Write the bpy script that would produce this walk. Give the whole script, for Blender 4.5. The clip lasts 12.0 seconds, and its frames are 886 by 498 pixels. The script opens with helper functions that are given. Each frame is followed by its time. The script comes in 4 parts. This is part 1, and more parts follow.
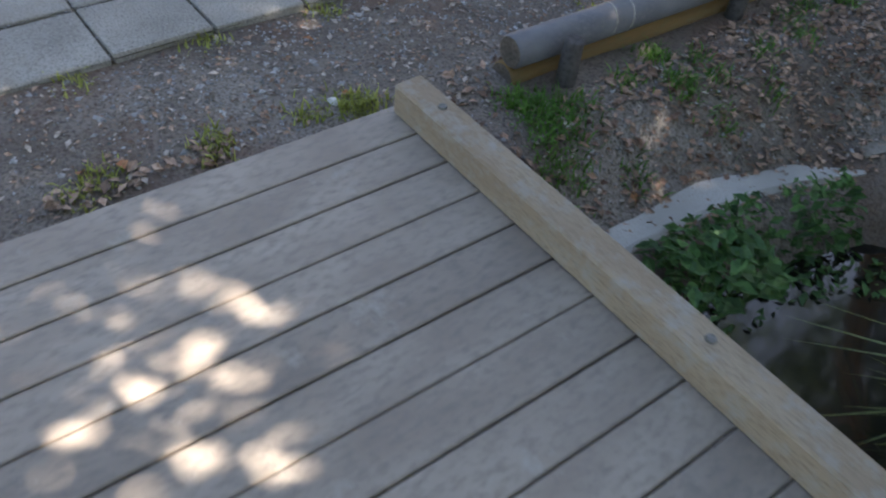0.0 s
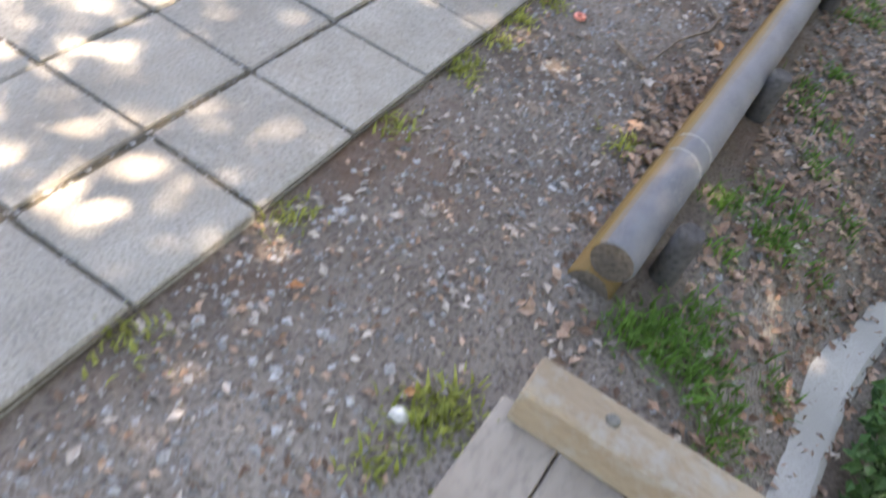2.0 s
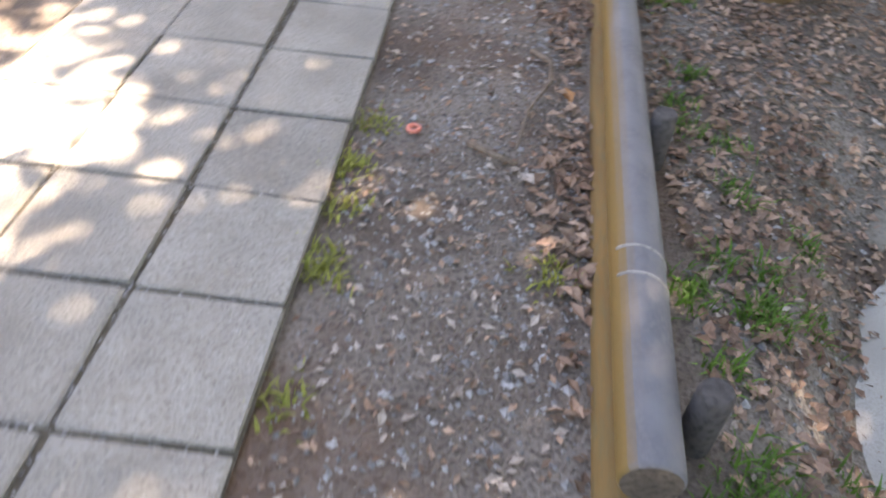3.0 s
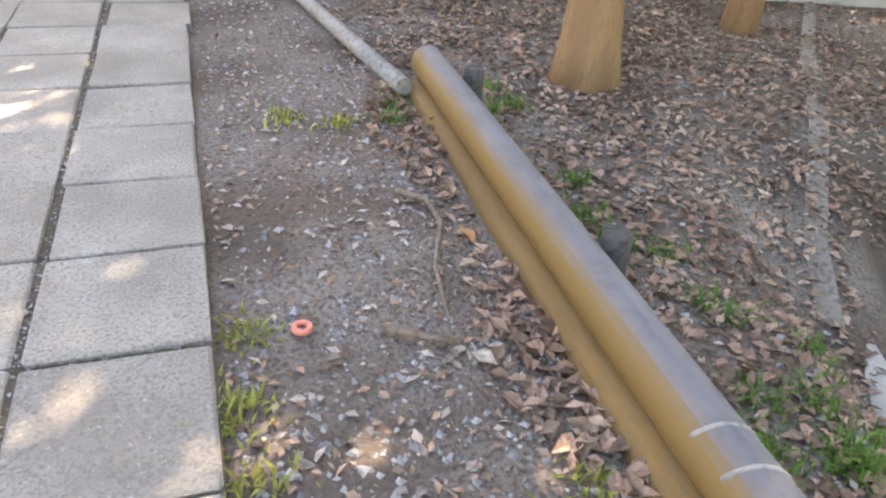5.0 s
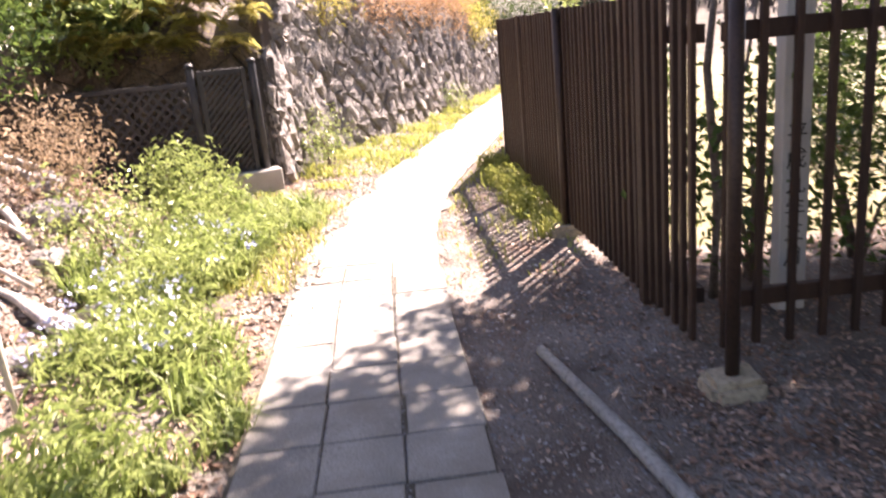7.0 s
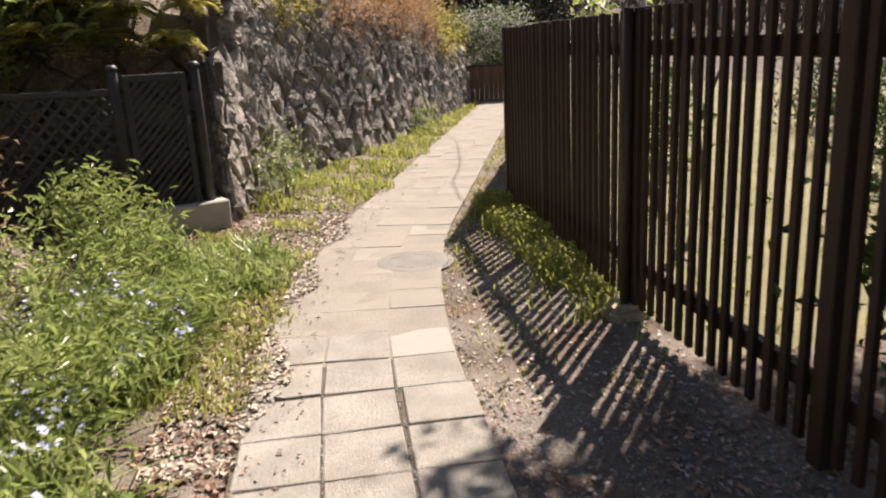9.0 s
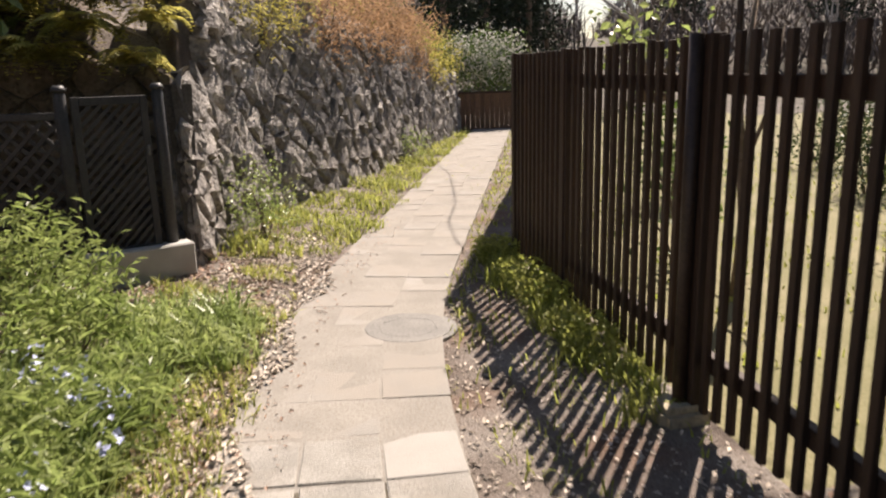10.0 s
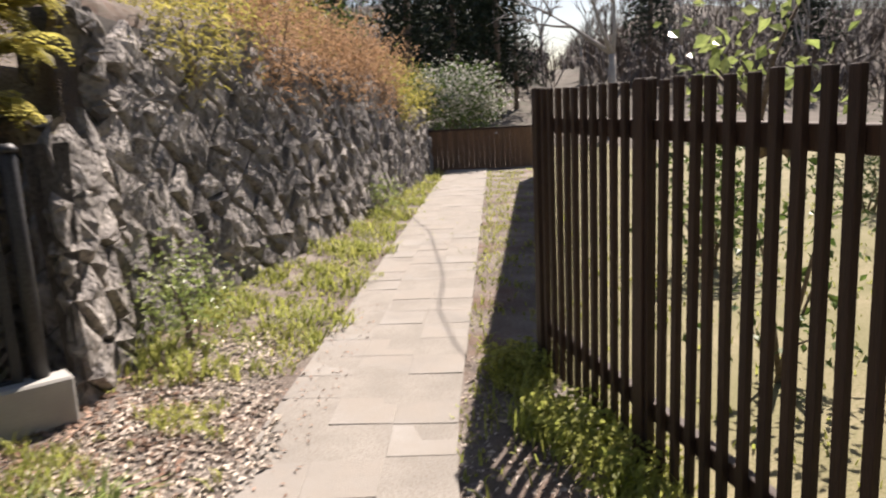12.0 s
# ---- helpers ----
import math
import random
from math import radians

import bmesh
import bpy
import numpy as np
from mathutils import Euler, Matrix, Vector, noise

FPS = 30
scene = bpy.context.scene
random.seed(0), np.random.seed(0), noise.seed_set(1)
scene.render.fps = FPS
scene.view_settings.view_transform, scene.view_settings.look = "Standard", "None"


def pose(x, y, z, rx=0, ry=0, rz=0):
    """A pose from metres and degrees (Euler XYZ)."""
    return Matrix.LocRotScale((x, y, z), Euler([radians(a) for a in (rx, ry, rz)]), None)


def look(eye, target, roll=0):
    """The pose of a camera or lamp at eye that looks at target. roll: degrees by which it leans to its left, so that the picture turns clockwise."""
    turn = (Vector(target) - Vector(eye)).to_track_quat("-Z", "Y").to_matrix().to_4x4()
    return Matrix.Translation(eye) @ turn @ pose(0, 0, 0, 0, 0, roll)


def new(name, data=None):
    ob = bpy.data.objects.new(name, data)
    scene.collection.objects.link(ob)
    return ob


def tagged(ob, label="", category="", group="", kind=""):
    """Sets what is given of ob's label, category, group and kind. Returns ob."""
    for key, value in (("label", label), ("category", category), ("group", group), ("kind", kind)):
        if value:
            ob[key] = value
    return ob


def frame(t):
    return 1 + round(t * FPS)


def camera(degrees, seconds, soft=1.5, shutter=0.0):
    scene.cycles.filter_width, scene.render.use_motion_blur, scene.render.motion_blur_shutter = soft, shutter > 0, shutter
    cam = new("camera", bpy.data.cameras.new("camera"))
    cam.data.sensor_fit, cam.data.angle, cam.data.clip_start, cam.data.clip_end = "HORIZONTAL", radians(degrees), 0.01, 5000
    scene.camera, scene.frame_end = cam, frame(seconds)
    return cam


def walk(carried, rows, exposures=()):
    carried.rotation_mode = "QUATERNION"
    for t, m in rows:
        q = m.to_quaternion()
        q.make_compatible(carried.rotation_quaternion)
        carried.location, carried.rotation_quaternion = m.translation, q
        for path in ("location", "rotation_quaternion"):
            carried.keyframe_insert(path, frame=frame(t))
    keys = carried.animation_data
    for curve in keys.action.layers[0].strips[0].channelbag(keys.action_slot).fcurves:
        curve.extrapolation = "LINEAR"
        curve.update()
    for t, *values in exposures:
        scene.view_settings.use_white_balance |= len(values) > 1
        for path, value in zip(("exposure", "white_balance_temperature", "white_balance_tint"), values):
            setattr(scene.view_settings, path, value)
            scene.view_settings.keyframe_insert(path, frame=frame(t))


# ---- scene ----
cam = camera(61.0, 12.0, 2.1, 0.4)
PATH = [
    (0, (0.089, 0.031, 1.633), (-0.909, 0.945, 0.16), 7.3),
    (0.5, (-0.474, 0.06, 1.582), (-1.264, 1.062, 0.042), 13.2),
    (0.8, (-0.791, 0.083, 1.576), (-1.379, 1.186, 0.014), 16.4),
    (1, (-0.95, 0.11, 1.559), (-1.385, 1.299, 0.011), 20.5),
    (1.5, (-1.32, 0.192, 1.468), (-1.732, 1.349, -0.111), 19.4),
    (2, (-1.608, 0.351, 1.404), (-2.006, 1.659, -0.056), 19.8),
    (2.5, (-1.845, 0.672, 1.383), (-1.975, 2.087, -0.024), 19.1),
    (3, (-2.023, 1.027, 1.328), (-2.07, 2.496, -0.029), 6.0),
    (3.5, (-2.07, 1.266, 1.348), (-1.852, 2.775, 0.053), -3.0),
    (3.7, (-2.122, 1.325, 1.286), (-1.815, 2.897, 0.089), -5.1),
    (5.3, (-2.431, 1.736, 1.032), (-1.839, 3.335, -0.013), 5.4),
    (5.5, (-2.462, 1.776, 1.084), (-1.871, 3.366, 0.024), 5.3),
    (5.8, (-2.508, 1.909, 1.317), (-1.982, 3.491, 0.213), 0.5),
    (6, (-2.551, 2.02, 1.437), (-2.192, 3.679, 0.38), -2.0),
    (6.5, (-2.608, 2.565, 1.607), (-2.475, 4.42, 0.871), -6.2),
    (6.7, (-2.717, 2.804, 1.662), (-2.564, 4.689, 1.011), -4.7),
    (7, (-2.721, 3.091, 1.741), (-2.602, 5.011, 1.194), -5.5),
    (7.2, (-2.683, 3.299, 1.721), (-2.582, 5.228, 1.204), -6.1),
    (8.8, (-2.972, 4.822, 1.684), (-2.708, 6.743, 1.195), -2.9),
    (9, (-3.019, 5.017, 1.688), (-2.746, 6.93, 1.171), -2.9),
    (9.5, (-2.999, 5.525, 1.69), (-2.715, 7.442, 1.195), -1.7),
    (9.8, (-3.0, 5.839, 1.704), (-2.667, 7.753, 1.229), -2.2),
    (10, (-3.0, 6.056, 1.715), (-2.675, 7.975, 1.256), -1.4),
    (10.5, (-2.983, 6.589, 1.776), (-2.612, 8.512, 1.368), -1.5),
    (11, (-3.009, 7.107, 1.787), (-2.624, 9.029, 1.39), -1.9),
    (11.5, (-2.966, 7.687, 1.796), (-2.652, 9.625, 1.418), -3.3),
    (12, (-2.806, 8.242, 1.784), (-2.387, 10.161, 1.407), -2.7),
]

EXPOSURES = [(0.0, 3.2, 6900, 13), (1.0, 3.95, 7600, 15), (2.0, 4.3, 8350, 19), (2.5, 4.2, 8350, 21), (3.5, 4.2, 8750, 22), (5.5, 4.63, 8850, 20), (6.0, 4.55, 8500, 23), (6.6, 3.7, 7200, 32), (7.0, 2.75, 7100, 32), (7.2, 2.1, 7100, 26),
             (8.8, 1.28, 7200, 18), (12.0, 1.3, 6800, 18)]
walk(cam, [(t, look(eye, target, roll)) for t, eye, target, roll in PATH], EXPOSURES)

# ---- world and sun ----
SUN = Vector((0.483, 0.694, 1.0)).normalized()      # towards the sun
world = bpy.data.worlds.new("sky")
scene.world = world
world.use_nodes = True
wn = world.node_tree.nodes
sky = wn.new("ShaderNodeTexSky")
sky.sky_type, sky.sun_disc = "NISHITA", False
sky.sun_elevation = math.asin(SUN.z)
sky.sun_rotation = math.atan2(SUN.x, SUN.y)
wn["Background"].inputs["Strength"].default_value = 0.052
world.node_tree.links.new(sky.outputs[0], wn["Background"].inputs["Color"])
lamp = bpy.data.lights.new("sun", "SUN")
lamp.energy, lamp.angle, lamp.color = 5.0, radians(0.55), (1.0, 0.94, 0.85)
new("sun", lamp).matrix_world = look(SUN * 50, (0, 0, 0))


# ---- materials ----
def material(name, a, b, scale=6.0, rough=0.85, bump=0.3, fine=60.0, relief=0.01, vary=0.0, c=None, metal=0.0, island=0.0, glow_through=0.0, spec=0.3, stretch=None):
    """Two colours mixed by coarse noise, a third by fine noise, bump from both, and a shift from piece to piece."""
    m = bpy.data.materials.new(name)
    m.use_nodes = True
    nt = m.node_tree
    n, link = nt.nodes, nt.links.new
    bsdf = n["Principled BSDF"]
    geo = n.new("ShaderNodeNewGeometry")
    co = geo.outputs["Position"]
    if stretch:
        mp = n.new("ShaderNodeMapping")
        mp.inputs["Scale"].default_value = stretch
        link(co, mp.inputs["Vector"])
        co = mp.outputs[0]

    def noise_tex(s, detail):
        t = n.new("ShaderNodeTexNoise")
        t.inputs["Scale"].default_value, t.inputs["Detail"].default_value = s, detail
        link(co, t.inputs["Vector"])
        return t.outputs["Fac"]

    def mix(fac, x, y, mode="MIX"):
        k = n.new("ShaderNodeMixRGB")
        k.blend_type = mode
        for slot, v in ((0, fac), (1, x), (2, y)):
            if hasattr(v, "links"):
                link(v, k.inputs[slot])
            elif slot:
                k.inputs[slot].default_value = (*v, 1)
            else:
                k.inputs[slot].default_value = v
        return k.outputs[0]

    def sharpen(fac, lo, hi):
        r = n.new("ShaderNodeMapRange")
        r.inputs[1].default_value, r.inputs[2].default_value = lo, hi
        link(fac, r.inputs[0])
        return r.outputs[0]

    big, small = noise_tex(scale, 4), noise_tex(fine, 5)
    col = mix(sharpen(big, 0.35, 0.65), a, b)
    col = mix(sharpen(small, 0.45, 0.72), col, c if c else [v * 0.6 for v in a])
    for amount, source in ((vary, "object"), (island, "island")):
        if amount:
            rnd = n.new("ShaderNodeObjectInfo").outputs["Random"] if source == "object" else geo.outputs["Random Per Island"]
            r = n.new("ShaderNodeMapRange")
            r.inputs[3].default_value, r.inputs[4].default_value = 1 - amount, 1 + amount * 0.6
            link(rnd, r.inputs[0])
            hsv = n.new("ShaderNodeHueSaturation")
            link(r.outputs[0], hsv.inputs["Value"])
            link(col, hsv.inputs["Color"])
            col = hsv.outputs[0]
    link(col, bsdf.inputs["Base Color"])
    bsdf.inputs["Roughness"].default_value, bsdf.inputs["Metallic"].default_value = rough, metal
    bsdf.inputs["Specular IOR Level"].default_value = spec
    if bump:
        bp = n.new("ShaderNodeBump")
        bp.inputs["Strength"].default_value, bp.inputs["Distance"].default_value = bump, relief
        link(small, bp.inputs["Height"])
        link(bp.outputs[0], bsdf.inputs["Normal"])
    if glow_through:
        tr = n.new("ShaderNodeBsdfTranslucent")
        link(col, tr.inputs["Color"])
        ms = n.new("ShaderNodeMixShader")
        ms.inputs[0].default_value = glow_through
        link(bsdf.outputs[0], ms.inputs[1])
        link(tr.outputs[0], ms.inputs[2])
        link(ms.outputs[0], n["Material Output"].inputs["Surface"])
    return m


M_SOIL = material("soil", (0.125, 0.098, 0.08), (0.27, 0.24, 0.21), 1.6, 0.95, 1.0, 75, 0.02, c=(0.085, 0.066, 0.055))
M_SLAB = material("concrete_slab", (0.25, 0.236, 0.212), (0.35, 0.33, 0.298), 3.4, 0.92, 0.8, 120, vary=0.10, c=(0.165, 0.155, 0.138))


def dirt_over(m, colour, scale, lo, hi):
    """Trodden dirt in large soft patches over a material."""
    n, link = m.node_tree.nodes, m.node_tree.links.new
    bsdf = n["Principled BSDF"]
    before = bsdf.inputs["Base Color"].links[0].from_socket
    geo = n.new("ShaderNodeNewGeometry")
    tex = n.new("ShaderNodeTexNoise")
    tex.inputs["Scale"].default_value, tex.inputs["Detail"].default_value, tex.inputs["Roughness"].default_value = scale, 6, 0.7
    link(geo.outputs["Position"], tex.inputs["Vector"])
    ramp = n.new("ShaderNodeMapRange")
    ramp.inputs[1].default_value, ramp.inputs[2].default_value, ramp.inputs[4].default_value = lo, hi, 0.85
    link(tex.outputs["Fac"], ramp.inputs[0])
    mx = n.new("ShaderNodeMixRGB")
    link(ramp.outputs[0], mx.inputs[0])
    link(before, mx.inputs[1])
    mx.inputs[2].default_value = (*colour, 1)
    link(mx.outputs[0], bsdf.inputs["Base Color"])


dirt_over(M_SLAB, (0.215, 0.19, 0.16), 1.1, 0.48, 0.66)
dirt_over(M_SLAB, (0.42, 0.40, 0.37), 70, 0.60, 0.68)
dirt_over(M_SOIL, (0.15, 0.085, 0.055), 0.9, 0.52, 0.70)
M_SLABDUSTY = material("dusty_slab", (0.215, 0.203, 0.185), (0.285, 0.27, 0.248), 2.0, 0.95, 0.5, 110, vary=0.08, c=(0.21, 0.195, 0.17))
dirt_over(M_SLABDUSTY, (0.245, 0.22, 0.19), 1.3, 0.36, 0.58)
M_DUST = material("path_dust", (0.215, 0.20, 0.178), (0.265, 0.247, 0.22), 3, 0.95, 0.6, 70, c=(0.17, 0.145, 0.115))
M_JOINT = material("joint_soil", (0.075, 0.065, 0.048), (0.13, 0.113, 0.085), 5, 0.95, 0.6, 60)
M_DECK = material("deck_board", (0.258, 0.213, 0.178), (0.34, 0.29, 0.245), 3.2, 0.72, 0.22, 26, 0.004, vary=0.12, c=(0.225, 0.193, 0.168), stretch=(2, 0.8, 2))
dirt_over(M_DECK, (0.37, 0.34, 0.30), 4.5, 0.58, 0.72)
M_BEAM = material("beam_wood", (0.265, 0.20, 0.138), (0.33, 0.262, 0.188), 2.5, 0.8, 0.5, 40, c=(0.23, 0.18, 0.125), stretch=(0.7, 3, 3))
dirt_over(M_BEAM, (0.31, 0.285, 0.25), 14, 0.50, 0.66)
M_BOLT = material("bolt_steel", (0.16, 0.16, 0.15), (0.2, 0.19, 0.18), 30, 0.55, 0.1, 90, metal=0.6)
M_LOG = material("log_grey", (0.11, 0.112, 0.124), (0.16, 0.162, 0.174), 5, 0.6, 0.25, 45, 0.004, c=(0.15, 0.148, 0.155), stretch=(2, 1.2, 2))


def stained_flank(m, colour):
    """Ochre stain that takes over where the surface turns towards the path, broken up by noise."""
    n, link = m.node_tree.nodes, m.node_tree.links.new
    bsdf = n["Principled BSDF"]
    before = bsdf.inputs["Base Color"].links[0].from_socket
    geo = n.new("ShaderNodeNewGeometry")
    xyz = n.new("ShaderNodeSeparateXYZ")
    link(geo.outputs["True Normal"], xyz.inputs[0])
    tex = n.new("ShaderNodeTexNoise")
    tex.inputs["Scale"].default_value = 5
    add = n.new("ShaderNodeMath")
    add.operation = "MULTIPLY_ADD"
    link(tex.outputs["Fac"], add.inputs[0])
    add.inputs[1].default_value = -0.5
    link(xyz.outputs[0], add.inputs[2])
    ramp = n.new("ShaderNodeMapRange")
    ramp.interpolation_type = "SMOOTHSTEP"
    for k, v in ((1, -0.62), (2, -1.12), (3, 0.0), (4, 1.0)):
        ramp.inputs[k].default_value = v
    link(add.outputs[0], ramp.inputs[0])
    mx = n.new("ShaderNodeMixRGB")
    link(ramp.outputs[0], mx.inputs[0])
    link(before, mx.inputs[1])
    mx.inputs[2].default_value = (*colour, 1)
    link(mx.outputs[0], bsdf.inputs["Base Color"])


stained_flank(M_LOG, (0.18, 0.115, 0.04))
M_LOGMOSS = material("log_stained", (0.15, 0.088, 0.034), (0.21, 0.125, 0.045), 3, 0.8, 0.4, 30, c=(0.15, 0.11, 0.05), stretch=(3, 0.5, 3))
M_LOGEND = material("log_end_grain", (0.085, 0.07, 0.058), (0.14, 0.113, 0.09), 14, 0.9, 0.5, 70)
M_STUMP = material("stake_dark", (0.06, 0.056, 0.056), (0.095, 0.087, 0.083), 9, 0.85, 0.4, 60)
M_PIPE = material("old_pole", (0.24, 0.235, 0.22), (0.31, 0.30, 0.28), 4, 0.8, 0.3, 50)
M_CONC = material("bank_concrete", (0.33, 0.32, 0.295), (0.43, 0.415, 0.385), 3, 0.9, 0.2, 160, c=(0.31, 0.30, 0.27))
M_OLDCONC = material("dirty_concrete", (0.20, 0.175, 0.145), (0.28, 0.255, 0.22), 4, 0.95, 0.5, 50)
M_FENCE = material("fence_brown", (0.032, 0.015, 0.008), (0.05, 0.024, 0.012), 3, 0.68, 0.25, 40, vary=0.22, c=(0.022, 0.011, 0.006), stretch=(4, 4, 0.4), spec=0.4)
M_POLE = material("pole_dark_metal", (0.035, 0.022, 0.016), (0.05, 0.03, 0.02), 5, 0.45, 0.1, 50)
M_GATE = material("gate_black", (0.03, 0.03, 0.032), (0.05, 0.048, 0.048), 4, 0.5, 0.15, 50)
M_STONE = material("wall_stone", (0.155, 0.143, 0.134), (0.40, 0.366, 0.33), 3.0, 0.9, 1.0, 20, 0.05, vary=0.3, c=(0.13, 0.115, 0.10))
M_MORTAR = material("wall_core", (0.06, 0.055, 0.05), (0.10, 0.09, 0.08), 4, 0.95, 0.6, 40)
M_FOOT = material("footing_stone", (0.32, 0.27, 0.19), (0.40, 0.34, 0.24), 5, 0.9, 0.6, 40)
M_BARK = material("bark_tan", (0.225, 0.135, 0.066), (0.31, 0.19, 0.092), 5, 0.9, 0.7, 40, c=(0.19, 0.12, 0.07), stretch=(2, 2, 0.5))
M_TWIG = material("twig", (0.16, 0.12, 0.09), (0.24, 0.19, 0.15), 12, 0.9, 0.4, 60)
M_GREYTWIG = material("dead_branch", (0.34, 0.31, 0.28), (0.44, 0.41, 0.37), 9, 0.9, 0.4, 60)
M_WATER = material("stream_water", (0.012, 0.012, 0.010), (0.018, 0.017, 0.013), 2, 0.06, 0.05, 9, spec=0.5)
M_IRON = material("manhole_iron", (0.15, 0.142, 0.13), (0.20, 0.19, 0.172), 5, 0.7, 0.4, 60, metal=0.15)
M_BOARD = material("sign_board", (0.44, 0.405, 0.34), (0.53, 0.495, 0.42), 4, 0.8, 0.3, 40, c=(0.42, 0.40, 0.36), stretch=(3, 3, 0.4))
M_INK = material("ink", (0.012, 0.012, 0.012), (0.02, 0.02, 0.02), 9, 0.8, 0)
M_RING = material("ring_plastic", (0.72, 0.22, 0.16), (0.80, 0.30, 0.22), 30, 0.5, 0)
M_PEBBLE = material("pebbles", (0.25, 0.245, 0.245), (0.36, 0.352, 0.345), 9, 0.85, 0.3, 80, island=0.5)
M_LITTER = material("leaf_litter", (0.25, 0.15, 0.105), (0.42, 0.30, 0.225), 2.5, 0.85, 0.2, 60, island=0.6, c=(0.20, 0.12, 0.08))
M_PALELEAF = material("pale_leaf", (0.34, 0.28, 0.235), (0.46, 0.40, 0.35), 5, 0.8, 0.1, 60, island=0.45)
M_BLEACHED = material("bleached_leaf", (0.50, 0.42, 0.34), (0.62, 0.55, 0.47), 5, 0.8, 0.1, 60, island=0.5)
M_REDLEAF = material("red_leaf", (0.36, 0.15, 0.07), (0.48, 0.25, 0.11), 5, 0.8, 0.1, 60, island=0.3)
M_GRASS = material("grass", (0.23, 0.305, 0.085), (0.39, 0.45, 0.165), 3, 0.38, 0, 40, island=0.4, glow_through=0.45, spec=0.6)
M_TUFT = material("tuft_grass", (0.09, 0.21, 0.035), (0.16, 0.31, 0.06), 3, 0.5, 0, 40, island=0.35, glow_through=0.45)
M_YGRASS = material("yellow_grass", (0.31, 0.35, 0.08), (0.44, 0.44, 0.13), 3, 0.6, 0, 40, island=0.4, glow_through=0.5)
M_LEAF = material("green_leaf", (0.07, 0.125, 0.028), (0.13, 0.19, 0.045), 3, 0.4, 0, 40, island=0.45, glow_through=0.35)
M_HERB = material("herb_leaf", (0.055, 0.14, 0.04), (0.13, 0.25, 0.08), 8, 0.5, 0, 40, island=0.5, glow_through=0.35)
M_FERN = material("fern_yellow", (0.38, 0.35, 0.085), (0.56, 0.50, 0.16), 3, 0.5, 0, 40, island=0.4, glow_through=0.6)
M_DARKSHRUB = material("dark_shrub_leaf", (0.04, 0.07, 0.022), (0.085, 0.115, 0.035), 3, 0.5, 0, 40, island=0.45, glow_through=0.2)
M_DRY = material("dry_tan_fern", (0.33, 0.24, 0.15), (0.46, 0.36, 0.25), 2, 0.8, 0, 40, island=0.5, glow_through=0.3)
M_RUST = material("dry_rust_grass", (0.42, 0.26, 0.14), (0.58, 0.40, 0.26), 2, 0.8, 0, 40, island=0.4, glow_through=0.35)
M_BLOSSOM = material("white_blossom", (0.62, 0.60, 0.56), (0.72, 0.70, 0.66), 9, 0.6, 0, island=0.2, glow_through=0.2)
M_BLUE = material("pale_blue_flower", (0.45, 0.50, 0.74), (0.56, 0.60, 0.80), 9, 0.6, 0, island=0.2, glow_through=0.2)
M_DARKLEAF = material("conifer", (0.022, 0.035, 0.018), (0.04, 0.055, 0.028), 1, 0.7, 0, 10, island=0.5)
M_BAREWOOD = material("bare_wood_haze", (0.12, 0.10, 0.088), (0.19, 0.16, 0.14), 0.5, 0.9, 0, 10, island=0.5)
M_HILL = material("wooded_hill", (0.07, 0.06, 0.048), (0.12, 0.10, 0.083), 0.12, 0.95, 0.5, 1.5, c=(0.05, 0.05, 0.032))
M_LAWN = material("lawn_turf", (0.15, 0.14, 0.07), (0.22, 0.19, 0.115), 1.2, 0.95, 0.6, 50, c=(0.11, 0.11, 0.045))


# ---- mesh helpers ----
def mesh_of(name, verts, faces, mat, smooth=False):
    me = bpy.data.meshes.new(name)
    me.from_pydata([tuple(v) for v in verts], [], [tuple(f) for f in faces])
    me.materials.append(mat)
    if smooth:
        me.shade_smooth()
    return me


def part(name, me, parent=None, label="", m=None):
    ob = new(name, me)
    if m is not None:
        ob.matrix_basis = m
    if parent is not None:
        ob.parent = parent
    return tagged(ob, label)


def empty(name, x, y, z, label, category, group="", turn=0.0):
    ob = new(name)
    ob.matrix_basis = pose(x, y, z, 0, 0, turn)
    return tagged(ob, label, category, group)


def block(name, sx, sy, sz, mat, bevel=0.004, jitter=0.0):
    """A bevelled block standing on z = 0, centred in x and y."""
    bm = bmesh.new()
    bmesh.ops.create_cube(bm, size=1, matrix=Matrix.Translation((0, 0, sz / 2)) @ Matrix.Diagonal((sx, sy, sz, 1)))
    if bevel:
        bmesh.ops.bevel(bm, geom=bm.edges[:], offset=bevel, segments=1, affect="EDGES")
    if jitter:
        for v in bm.verts:
            v.co += Vector([random.uniform(-jitter, jitter) for _ in range(3)])
    me = bpy.data.meshes.new(name)
    bm.to_mesh(me)
    bm.free()
    me.materials.append(mat)
    return me


